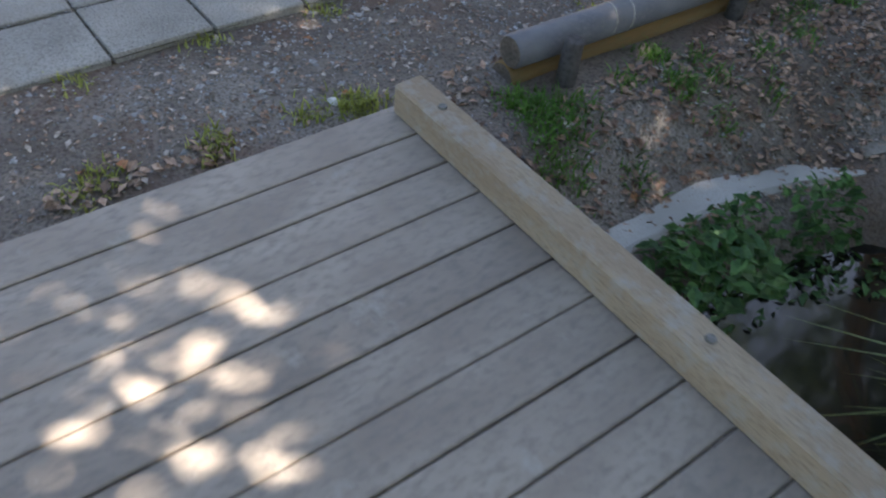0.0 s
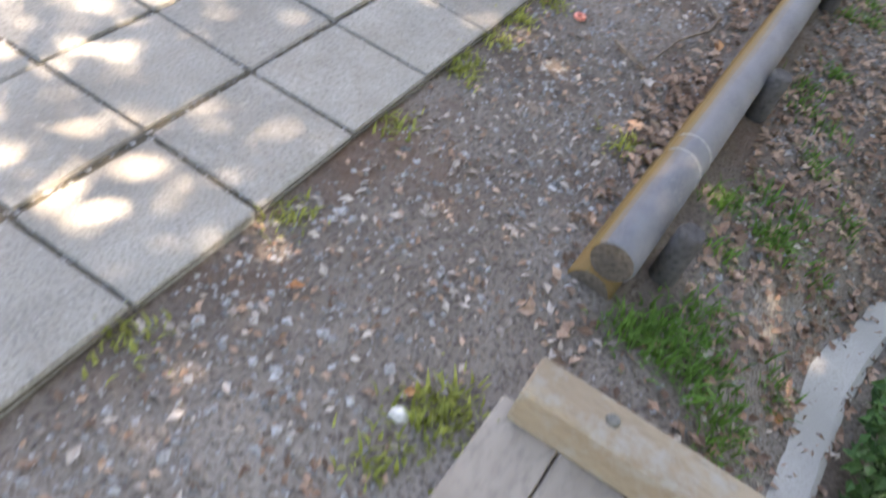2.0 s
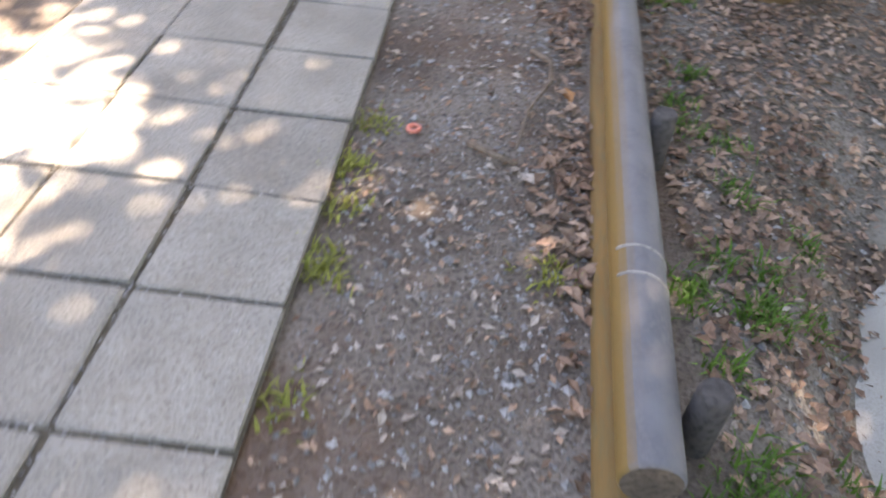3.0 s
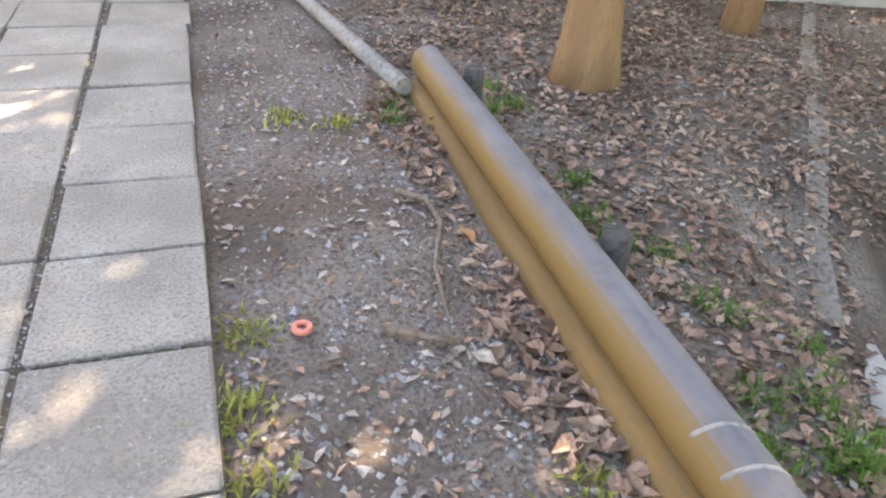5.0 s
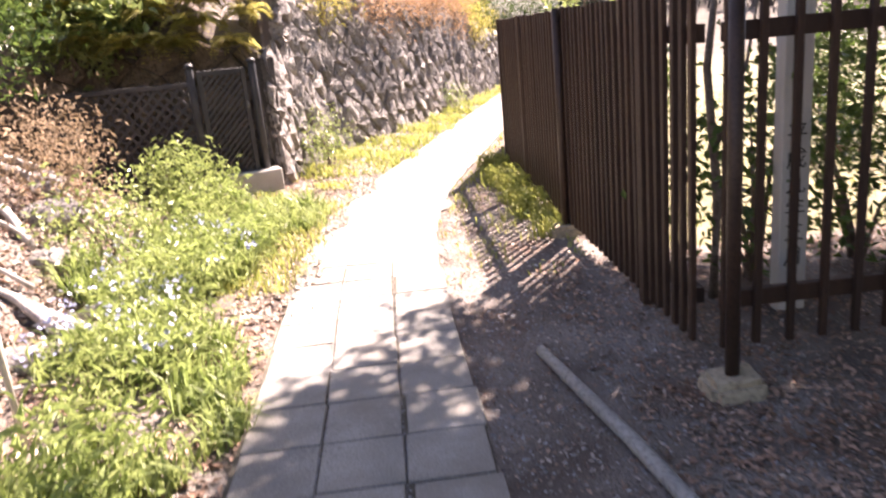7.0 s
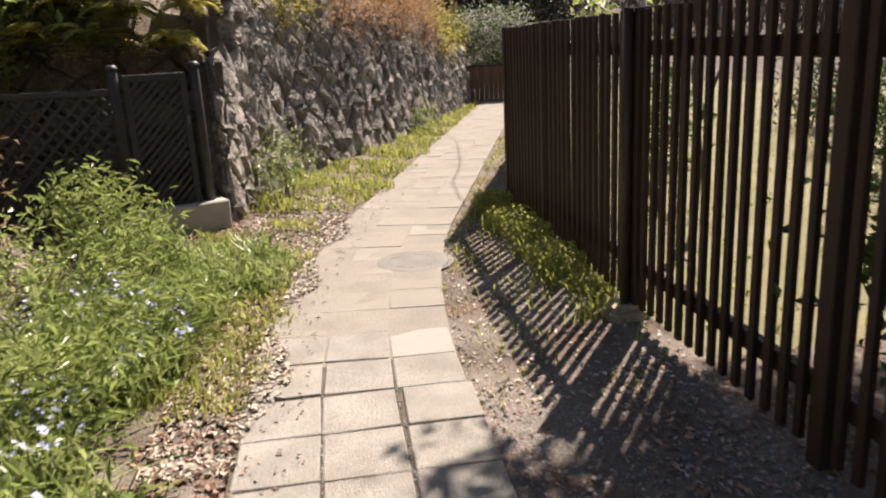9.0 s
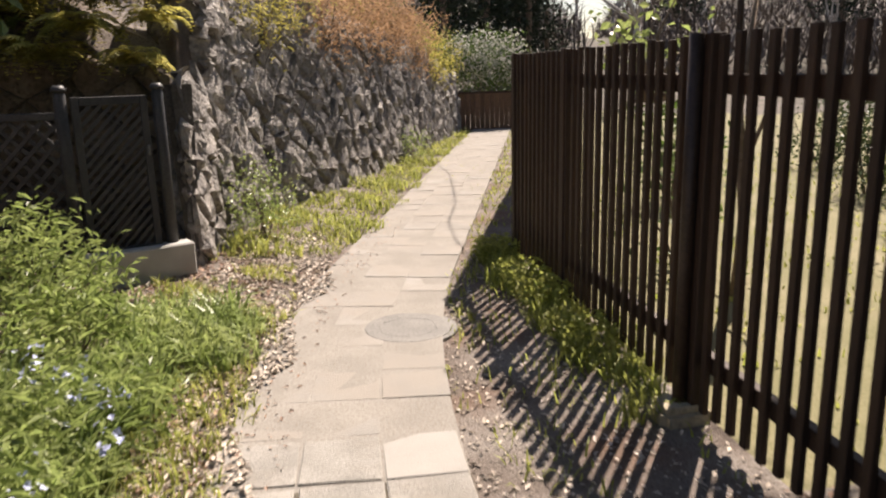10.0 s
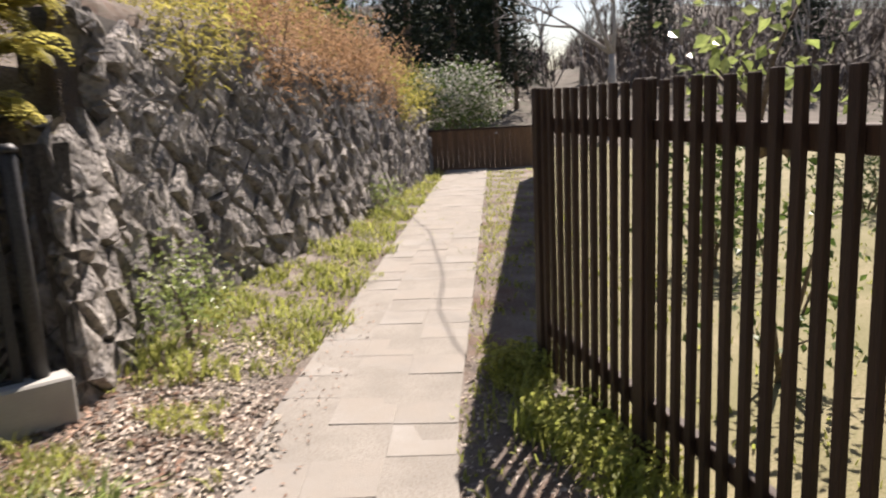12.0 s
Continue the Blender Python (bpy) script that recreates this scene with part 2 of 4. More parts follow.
def tube(name, pts, radii, mat, seg=10, wobble=0.0, caps=True):
    """A tapered tube along points."""
    pts = [Vector(p) for p in pts]
    verts, faces = [], []
    for i, p in enumerate(pts):
        d = (pts[min(i + 1, len(pts) - 1)] - pts[max(i - 1, 0)]).normalized()
        q = d.to_track_quat("Z", "Y").to_matrix()
        for k in range(seg):
            a = 2 * math.pi * k / seg
            r = radii[i] * (1 + random.uniform(-wobble, wobble))
            verts.append(p + q @ Vector((r * math.cos(a), r * math.sin(a), 0)))
    for i in range(len(pts) - 1):
        for k in range(seg):
            a, b = i * seg + k, i * seg + (k + 1) % seg
            faces.append((a, b, b + seg, a + seg))
    if caps:
        faces.append(tuple(reversed(range(seg))))
        faces.append(tuple(range((len(pts) - 1) * seg, len(pts) * seg)))
    me = mesh_of(name, verts, faces, mat)
    me.polygons.foreach_set("use_smooth", [len(f) == 4 for f in faces])
    return me


def leaf_mesh(name, centres, sizes, mat, up=0.0, aspect=0.5, fold=0.15):
    """Many small pointed leaves, turned at random; up draws their faces towards the sky."""
    centres = np.asarray(centres, float)
    n = len(centres)
    sizes = np.broadcast_to(np.asarray(sizes, float), (n,))
    nor = np.random.normal(size=(n, 3))
    nor[:, 2] = np.abs(nor[:, 2]) + up
    nor /= np.linalg.norm(nor, axis=1)[:, None]
    t = np.cross(nor, np.random.normal(size=(n, 3)))
    t /= np.linalg.norm(t, axis=1)[:, None] + 1e-9
    b = np.cross(nor, t)
    L, W = sizes[:, None], sizes[:, None] * aspect
    v = np.stack([centres - t * L / 2, centres - t * L * 0.05 + b * W / 2 + nor * L * fold, centres + t * L / 2,
                  centres - t * L * 0.05 - b * W / 2 + nor * L * fold], 1).reshape(-1, 3)
    idx = np.arange(n) * 4
    f = np.concatenate([np.stack([idx, idx + 1, idx + 2], 1), np.stack([idx, idx + 2, idx + 3], 1)])
    me = bpy.data.meshes.new(name)
    me.from_pydata(v.tolist(), [], f.tolist())
    me.materials.append(mat)
    return me


def blade_mesh(name, roots, heights, mat, width=0.006, lean=0.6, droop=0.5):
    """Grass blades of two joints, that lean and droop at random."""
    roots = np.asarray(roots, float)
    n = len(roots)
    h = np.asarray(heights, float)[:, None]
    a = np.random.uniform(0, 2 * np.pi, n)
    out = np.stack([np.cos(a), np.sin(a), np.zeros(n)], 1)
    side = np.stack([-np.sin(a), np.cos(a), np.zeros(n)], 1)
    k = np.random.uniform(0.15, 1, n)[:, None] * lean
    z = np.array([0, 0, 1.0])
    mid = roots + h * 0.55 * z + out * h * k * 0.45
    tip = roots + h * (1 - droop * k * 0.6) * z + out * h * k * 1.1
    w = width * np.random.uniform(0.6, 1.5, n)[:, None]
    v = np.stack([roots - side * w, roots + side * w, mid + side * w * 0.8, mid - side * w * 0.8, tip], 1).reshape(-1, 3)
    i = np.arange(n) * 5
    f = [tuple(q) for q in np.stack([i, i + 1, i + 2, i + 3], 1).tolist()] + [tuple(q) for q in np.stack([i + 3, i + 2, i + 4], 1).tolist()]
    me = bpy.data.meshes.new(name)
    me.from_pydata(v.tolist(), [], f)
    me.materials.append(mat)
    return me


def smooth(a, b, x):
    t = np.clip((x - a) / (b - a), 0, 1)
    return t * t * (3 - 2 * t)


# ---- plan ----
BANK = [(-0.83, -3.0), (-0.83, 1.75), (-0.80, 2.25), (-0.66, 2.7), (-0.58, 3.0), (-0.34, 3.53), (0.17, 4.17), (1.9, 6.2), (6.0, 11.0)]
WALL = [(-4.6, 14.42), (-3.97, 14.5), (-3.45, 16.2), (-2.85, 17.3), (-1.95, 19.4), (-0.5, 23.1), (1.42, 28.4)]


def right_edge(y):
    """The paving's edge on the fence side."""
    y = np.asarray(y, float)
    return -2.41 + np.where(y < 8.5, 0, np.where(y < 12.5, 0.30 * (y - 8.5) ** 2 / 8.0, 0.60 + 0.30 * (y - 12.5)))


def bank_side(x, y):
    """Distance to the right of the stream's edge (minus: on the path's side)."""
    return x - np.interp(y, [p[1] for p in BANK], [p[0] for p in BANK])


def wall_x(y):
    return np.interp(y, [p[1] for p in WALL], [p[0] for p in WALL])


def bumps(x, y):
    return 0.5 * np.sin(x * 2.3 + 1.1 * np.sin(y * 1.7)) * np.sin(y * 1.9 + 0.8 * np.sin(x * 1.3)) + 0.5 * np.sin(x * 6.1 + y * 2.2) * np.sin(y * 5.3 - x * 1.7)


def height(x, y):
    """The ground."""
    x, y = np.asarray(x, float), np.asarray(y, float)
    z = -0.035 + 0.012 * bumps(x, y)
    d = bank_side(x, y) / np.where(y > 2.9, 1.35, 1.0)
    near = 1 - smooth(2.7, 4.0, y)
    z = z - near * (0.25 * smooth(-0.5, -0.08, d) + 0.27 * smooth(0.05, 0.3, d) - 0.45 * smooth(1.3, 1.8, d))
    # the bank beside the path, the terrace above the wall
    rise = np.clip(-5.0 - x, 0, None) * 0.62
    left = np.minimum(rise, 5) * (1 - smooth(11.2, 12.2, y)) * smooth(2.5, 5.0, y)
    z = z + left * (1 + 0.12 * bumps(x * 0.7, y * 0.7))
    back = smooth(0.0, 0.12, wall_x(y) - 0.2 - x) * smooth(14.1, 14.3, y) * (1 - smooth(28.6, 29.6, y))
    lip = np.interp(y, [14, 17, 20, 23, 26, 28.5], [2.7, 2.5, 2.4, 2.25, 1.8, 1.6])
    lip = lip - 0.85 * smooth(-4.25, -4.5, x) * (1 - smooth(14.8, 16.5, y))
    z = z + back * (lip + np.clip(wall_x(y) - x, 0, 25) * 0.5)
    # rising land at the far end, hills round about
    z = z + smooth(30, 60, y) * 3.6
    r = np.hypot(x - 0, y - 8)
    z = z + smooth(45, 150, r) * (13.5 + 4 * np.sin(np.arctan2(y - 8, x) * 5 + 1)) * np.where(y > 0, 1, 0.7) * (1 - 0.9 * np.exp(-((np.arctan2(y - 8, x) - 1.245) / 0.07) ** 2))
    return z


# ---- ground: one sheet to the horizon ----
gx = np.concatenate([[-900, -500, -300, -200, -140, -100, -70, -50, -36, -26, -19, -14, -11, -9], np.arange(-7.6, 3.0, 0.1), [3.3, 3.8, 4.5, 5.5, 7, 9, 12, 16, 22, 30, 42, 60, 85, 120, 170, 260, 420, 900]])
gy = np.concatenate([[-900, -500, -300, -180, -110, -70, -45, -30, -20, -13, -8, -5], np.arange(-3.2, 15.2, 0.1), np.arange(15.4, 31, 0.4), [32, 34, 37, 41, 46, 53, 62, 75, 95, 125, 170, 260, 420, 900]])
X, Y = np.meshgrid(gx, gy)
Z = height(X, Y)
nx, ny = len(gx), len(gy)
gi = (np.arange(ny - 1)[:, None] * nx + np.arange(nx - 1)[None, :]).ravel()
ground_me = mesh_of("ground", np.stack([X, Y, Z], -1).reshape(-1, 3).tolist(), np.stack([gi, gi + 1, gi + 1 + nx, gi + nx], 1).tolist(), M_SOIL, True)
ground_me.materials.append(M_LAWN)
ground_me.materials.append(M_HILL)
cx, cy = (X[:-1, :-1] + X[1:, 1:]).ravel() / 2, (Y[:-1, :-1] + Y[1:, 1:]).ravel() / 2
slot = np.where(np.hypot(cx, cy - 8) > 27, 2, np.where((cy > 8.6) & (cx > -1.15 + np.clip(cy - 12.95, 0, 99) * 0.36), 1, 0))
ground_me.polygons.foreach_set("material_index", slot.astype(np.int32))
ground = tagged(new("ground", ground_me), "bare trodden soil with gravel, grass and fallen leaves", "ground", kind="structure")

# stream
sy = np.arange(-3, 3.9, 0.25)
sx = np.interp(sy, [p[1] for p in BANK], [p[0] for p in BANK])
wv = [(x + o, y, -0.46) for x, y in zip(sx, sy) for o in (0.05, 2.3)]
wf = [(2 * i, 2 * i + 1, 2 * i + 3, 2 * i + 2) for i in range(len(sy) - 1)]
tagged(new("water", mesh_of("water", wv, wf, M_WATER)), "dark still stream water below the boardwalk", "water", kind="structure")

# concrete lip of the bank
lv, lf = [], []
lip_pts = [(-0.92, 1.5, 0.18), (-0.92, 1.8, 0.18), (-0.90, 2.2, 0.20), (-0.85, 2.45, 0.20), (-0.79, 2.62, 0.17), (-0.70, 2.76, 0.10), (-0.60, 2.92, 0.03)]
for i, (x, y, w) in enumerate(lip_pts):
    a = Vector(lip_pts[max(i - 1, 0)][:2])
    b = Vector(lip_pts[min(i + 1, len(lip_pts) - 1)][:2])
    t = (b - a).normalized()
    s = Vector((t.y, -t.x))
    for o, z in ((-0.5, -0.5), (-0.5, -0.283), (-0.40, -0.268), (0.38, -0.264), (0.5, -0.283), (0.5, -0.6)):
        lv.append((x + s.x * w * o, y + s.y * w * o, z + random.uniform(-0.008, 0.008)))
for i in range(len(lip_pts) - 1):
    for k in range(5):
        lf.append((i * 6 + k, i * 6 + k + 1, i * 6 + 7 + k, i * 6 + 6 + k))
lf += [tuple(range(6)), tuple(range(len(lip_pts) * 6 - 1, len(lip_pts) * 6 - 7, -1))]
tagged(new("stream_edging", mesh_of("stream_edging", lv, lf, M_CONC, False)), "pale curved concrete edging on the stream bank", "edging")
ev, ef = [], []
edge_pts = [(-0.68, 3.00), (-0.51, 3.31), (-0.05, 3.89), (0.7, 4.85), (1.49, 5.76)]
for x, y in edge_pts:
    for o, z in ((-0.03, -0.3), (-0.03, 0.012), (0.03, 0.01), (0.03, -0.3)):
        ev.append((x + o, y - o * 0.8, float(height(x, y)) + z))
for i in range(len(edge_pts) - 1):
    for k in range(3):
        ef.append((i * 4 + k, i * 4 + k + 1, i * 4 + 5 + k, i * 4 + 4 + k))
tagged(new("stream_edging", mesh_of("stream_edging", ev, ef, M_OLDCONC)), "narrow weathered concrete edging along the stream", "edging")

# ---- boardwalk ----
deck = empty("boardwalk", -1.65, 1.28, 0, "weathered grey-brown plank boardwalk over the stream", "boardwalk", turn=0.6)
plank = block("plank", 0.163, 3.9, 0.035, M_DECK, 0.004)
for i in range(22):
    part("plank", plank, deck, m=pose(0.07 + 0.1705 * i - 0.083, -1.89, -0.036 + random.uniform(-0.0015, 0.0015), 0, 0, -2.5 + random.uniform(-0.05, 0.05)))
joist = block("joist", 3.6, 0.09, 0.14, M_DECK, 0.004)
for y in (-0.1, -1.5, -3.5):
    part("joist", joist, deck, m=pose(1.87, y, -0.178))
beam = empty("edge_beam", -1.63, 1.343, 0.0, "squared tan timber edge beam bolted to the boardwalk", "beam", turn=0.6)
timber = part("timber", block("timber", 3.6, 0.115, 0.12, M_BEAM, 0.007), beam, m=pose(1.8, 0, 0.001))
bm = bmesh.new()
bmesh.ops.create_cone(bm, cap_ends=True, segments=14, radius1=0.017, radius2=0.014, depth=0.008)
bolt = bpy.data.meshes.new("bolt")
bm.to_mesh(bolt)
bm.free()
bolt.materials.append(M_BOLT)
for x in (0.19, 1.315, 2.44):
    part("bolt", bolt, timber, "dark steel bolt head", pose(x - 1.8, 0.004, 0.123))

# ---- low log edging ----
logs = empty("log_edging", -1.635, 1.80, 0, "stacked grey round logs stained ochre, held by stakes", "log edging")
logs_dir = Vector((0.11, 2.72, 0))
def log_line(name, z, r, off, mat, label):
    pts = [Vector((off, 0, z)) + logs_dir * k for k in (0.0, 0.004, 0.25, 0.5, 0.75, 0.996, 1.0)]
    ob = part(name, tube(name, pts, [r * 0.9, r, r * 1.02, r, r * 1.01, r, r * 0.9], mat, 20, 0.012), logs, label)
    ob.data.materials.append(M_LOGEND)
    for poly in ob.data.polygons:
        poly.material_index = 1 if len(poly.vertices) > 4 else 0
    return ob
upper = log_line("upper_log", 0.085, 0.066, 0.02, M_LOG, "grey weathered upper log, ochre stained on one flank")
log_line("lower_log", -0.045, 0.070, 0.0, M_LOGMOSS, "ochre stained lower log")
for x, y in ((0.155, 0.19), (0.17, 1.22), (0.225, 2.42)):
    part("stake", tube("stake", [(x, y, -0.3), (x, y, 0.0), (x, y, 0.145), (x, y, 0.155)], [0.04, 0.04, 0.038, 0.032], M_STUMP, 14, 0.03), logs, "dark round wooden stake")
# two thin pale bands over the upper log
for y in (0.50, 0.595):
    o = Vector((0.02 + 0.0404 * y, y, 0.085))
    arc = [o + Vector((0.063 * math.cos(a), 0.05 * (a - 1.2) * 0.3, 0.063 * math.sin(a))) for a in np.linspace(-0.6, 2.6, 16)]
    part("binding_wire", tube("binding_wire", arc, [0.0065] * 16, M_PIPE, 6), upper, "pale thin band round the log", upper.matrix_basis.inverted())
pole2 = [(-1.62, 4.42, 0.015), (-1.70, 5.0, 0.01), (-1.82, 5.9, 0.005), (-1.99, 6.92, 0.0)]
tagged(new("fallen_pole", tube("fallen_pole", pole2, [0.036, 0.036, 0.034, 0.032], M_PIPE, 14, 0.02)), "long grey weathered pole lying beside the path", "pole")

# ---- fence ----
def fence(name, start, end, pitch, label, slat_size=(0.047, 0.03), posts=()):
    a, b = Vector((*start, 0)), Vector((*end, 0))
    d = b - a
    ang = math.degrees(math.atan2(d.y, d.x))
    ob = empty(name, a.x, a.y, 0, label, "fence", turn=ang)
    n = int(d.length / pitch)
    slat = block("slat", slat_size[0], slat_size[1], 1.80, M_FENCE, 0.003)
    for i in range(n + 1):
        part("slat", slat, ob, m=pose(i * pitch + random.uniform(-0.004, 0.004), 0.018, 0.05 + random.uniform(-0.006, 0.006), random.uniform(-0.15, 0.15), random.uniform(-0.3, 0.3), 0))
    rail = block("rail", d.length, 0.05, 0.09, M_FENCE, 0.004)
    for z in (0.25, 1.585):
        part("rail", rail, ob, m=pose(d.length / 2, -0.025, z))
    post = block("post", 0.09, 0.075, 1.86, M_FENCE, 0.005)
    for p in posts:
        part("post", post, ob, m=pose(p, 0.012, 0.0))
    return ob


fence("slat_fence", (-1.19, 6.72), (-1.13, 12.88), 0.125, "dark brown vertical slat fence beside the path", posts=(0.73, 2.60, 4.68, 6.1))
fence("slat_fence", (-1.11, 12.93), (3.5, 25.8), 0.125, "dark brown slat fence following the bend of the path", posts=(2.1, 4.2, 6.3, 8.4))
fence("slat_fence", (2.6, 6.6), (-1.10, 6.6), 0.176, "dark brown slat fence running away from the path", (0.036, 0.036), posts=(0.9, 2.3))

def tall_pole(x, y, top, r=0.028):
    ob = empty("fence_pole", x, y, 0, "dark metal pole set in a rough stone footing", "pole")
    part("shaft", tube("shaft", [(0, 0, -0.1), (0, 0, 1.0), (0, 0, top)], [r, r, r], M_POLE, 12), ob)
    bm = bmesh.new()
    bmesh.ops.create_cube(bm, size=1, matrix=Matrix.Translation((0, 0, 0.0)) @ Matrix.Diagonal((0.27, 0.25, 0.13, 1)))
    bmesh.ops.bevel(bm, geom=bm.edges[:], offset=0.035, segments=2, affect="EDGES")
    for v in bm.verts:
        v.co += noise.noise_vector(v.co * 9) * 0.025
    me = bpy.data.meshes.new("footing")
    bm.to_mesh(me)
    bm.free()
    me.materials.append(M_FOOT)
    part("footing", me, ob, "rough tan stone footing", pose(0, 0, -0.01))
tall_pole(-1.20, 6.27, 1.95, 0.034)
tall_pole(-1.24, 9.36, 1.86, 0.036)
tagged(new("garden_pole", tube("garden_pole", [(-0.22, 10.73, -0.1), (-0.22, 10.73, 2.0), (-0.22, 10.73, 4.2)], [0.022, 0.022, 0.02], M_POLE, 10)), "thin dark metal pole standing behind the fence", "pole")

# sign post behind the fence
sign = empty("sign_post", -0.42, 7.2, -0.04, "weathered white wooden sign post with black vertical writing", "sign")
board = part("post", block("post", 0.17, 0.10, 2.1, M_BOARD, 0.006), sign)
z = 1.02
for ch in "平成九年三月":
    cu = bpy.data.curves.new("character", "FONT")
    cu.body, cu.size, cu.extrude, cu.align_x = ch, 0.125, 0.001, "CENTER"
    tmp = bpy.data.objects.new("tmp", cu)
    scene.collection.objects.link(tmp)
    me = bpy.data.meshes.new_from_object(tmp.evaluated_get(bpy.context.evaluated_depsgraph_get()))
    bpy.data.objects.remove(tmp)
    me.materials.clear()
    me.materials.append(M_INK)
    part("character", me, board, "painted black character", pose(0, -0.053, z, 90, 0, 0))
    z -= 0.145

# ---- gate and lattice ----
def lattice(w, h, step, strip, mat, one_way=False):
    """Crossing diagonal laths, clipped to a w x h panel in the xz plane."""
    bm = bmesh.new()
    for sgn, depth in (((1, 0.0),) if one_way else ((1, 0.0), (-1, 0.012))):
        k = -h
        while k < w:
            x0, x1 = max(k, 0), min(k + h, w)
            if x1 - x0 > 0.03:
                z0, z1 = x0 - k, x1 - k
                if sgn < 0:
                    z0, z1 = h - z0, h - z1
                p, q = Vector((x0, depth, z0)), Vector((x1, depth, z1))
                t = (q - p).normalized()
                nrm = Vector((-t.z, 0, t.x)) * strip / 2
                back = Vector((0, 0.01, 0))
                vs = [bm.verts.new(v) for v in (p - nrm, q - nrm, q + nrm, p + nrm, p - nrm + back, q - nrm + back, q + nrm + back, p + nrm + back)]
                for f in ((0, 1, 2, 3), (7, 6, 5, 4), (0, 4, 5, 1), (3, 2, 6, 7), (1, 5, 6, 2), (0, 3, 7, 4)):
                    bm.faces.new([vs[i] for i in f])
            k += step
    bmesh.ops.recalc_face_normals(bm, faces=bm.faces[:])
    me = bpy.data.meshes.new("lattice")
    bm.to_mesh(me)
    bm.free()
    me.materials.append(mat)
    return me


gate = empty("garden_gate", -4.93, 12.75, 0.22, "black wooden garden gate with a diagonal lattice, closed", "gate", turn=24)
GW, GH = 0.60, 1.36
for x in (0.03, GW - 0.03):
    part("stile", block("stile", 0.06, 0.035, GH, M_GATE, 0.004), gate, m=pose(x, 0, 0))
for z in (0.0, GH - 0.07):
    part("rail", block("rail", GW - 0.124, 0.033, 0.07, M_GATE, 0.004), gate, m=pose(GW / 2, 0, z))
part("lattice", lattice(GW - 0.12, GH - 0.14, 0.085, 0.030, M_GATE, True), gate, m=pose(0.06, -0.008, 0.07))
latch = part("latch", block("latch", 0.03, 0.03, 0.09, M_BOLT, 0.006), gate, "small grey metal latch", pose(GW - 0.03, -0.03, 0.85))
part("latch_knob", tube("latch_knob", [(0, -0.015, 0.045), (0, -0.04, 0.045), (0, -0.05, 0.045)], [0.006, 0.012, 0.008], M_BOLT, 8), latch)
for x, y in ((-5.0, 12.72), (-4.30, 13.05)):
    gp = empty("gate_post", x, y, 0, "black round-topped timber gate post", "post", "gate posts")
    part("shaft", tube("shaft", [(0, 0, -0.1), (0, 0, 1.0), (0, 0, 1.6), (0, 0, 1.64)], [0.05, 0.05, 0.05, 0.03], M_GATE, 14, 0.01), gp)
    part("cap", tube("cap", [(0, 0, 1.63), (0, 0, 1.65), (0, 0, 1.68)], [0.06, 0.062, 0.035], M_GATE, 14), gp)
screen = empty("lattice_screen", -6.9, 12.95, 0.1, "black wooden lattice screen beside the gate", "screen", turn=-5)
part("lattice", lattice(1.8, 1.25, 0.14, 0.034, M_GATE), screen, m=pose(0.04, 0, 0.04))
for z in (0.0, 1.3):
    part("rail", block("rail", 1.88, 0.05, 0.06, M_GATE, 0.004), screen, m=pose(0.94, 0.006, z))
for x in (0.0, 1.88):
    part("stile", block("stile", 0.06, 0.05, 1.38, M_GATE, 0.004), screen, m=pose(x, 0.006, 0))
tagged(new("gate_step", block("gate_step", 0.98, 0.2, 0.33, M_CONC, 0.015)), "pale concrete step below the garden gate", "step").matrix_basis = pose(-4.58, 12.86, -0.06, 0, 0, 27)

# ---- far end of the path ----
ef_ = empty("board_fence", 1.0, 28.55, 0, "low brown boarded fence closing the end of the path", "fence")
M_BOARDF = material("end_boards", (0.13, 0.075, 0.045), (0.17, 0.10, 0.06), 2, 0.8, 0.3, 30, vary=0.2, stretch=(3, 3, 0.5))
for i in range(24):
    part("board", block("board", 0.142, 0.025, 1.1, M_BOARDF, 0.003) if i == 0 else bpy.data.meshes["board"], ef_, m=pose(0.07 + i * 0.15, 0, -0.05))
part("cap_rail", block("cap_rail", 3.7, 0.07, 0.06, M_FENCE, 0.004), ef_, m=pose(1.8, 0, 1.053))

# ---- plants ----
rng = np.random


def on_ground(n, x0, x1, y0, y1, keep=None):
    p = np.stack([rng.uniform(x0, x1, n), rng.uniform(y0, y1, n)], 1)
    if keep is not None:
        p = p[keep(p[:, 0], p[:, 1])]
    return np.column_stack([p, height(p[:, 0], p[:, 1])])


def tufts(centres, per, spread):
    c = np.repeat(np.asarray(centres, float), per, 0)
    p = c[:, :2] + rng.normal(0, 1, (len(c), 2)) * spread
    return np.column_stack([p, height(p[:, 0], p[:, 1]) - 0.01])


def left_edge(y):
    return right_edge(y) - 1.15


# bed of long grass beside the path
def bed_keep(x, y):
    return (x > -4.75 - 0.9 * smooth(8.2, 9.2, y) + 0.15 * np.sin(y * 4)) & (x < left_edge(y) - 0.12 - 0.3 * smooth(8.0, 9.0, y) * (1 - smooth(10, 11, y)) + 0.10 * np.sin(y * 3.1) + 0.06 * np.sin(y * 9)) & (x > -5.3) & (np.sin(x * 3.3 + y) * np.sin(y * 2.1) + 0.5 * np.sin(x * 9 + 2) * np.sin(y * 8) > 0.12 - 0.42 * smooth(7.0, 7.9, y) + 0.35 * smooth(9.8, 10.8, y))
p = on_ground(27000, -5.6, -3.4, 4.6, 11.6, bed_keep)
tall = rng.uniform(0.10, 0.36, len(p)) * np.where(p[:, 0] < left_edge(p[:, 1]) - 0.35, 1.15, 0.7)
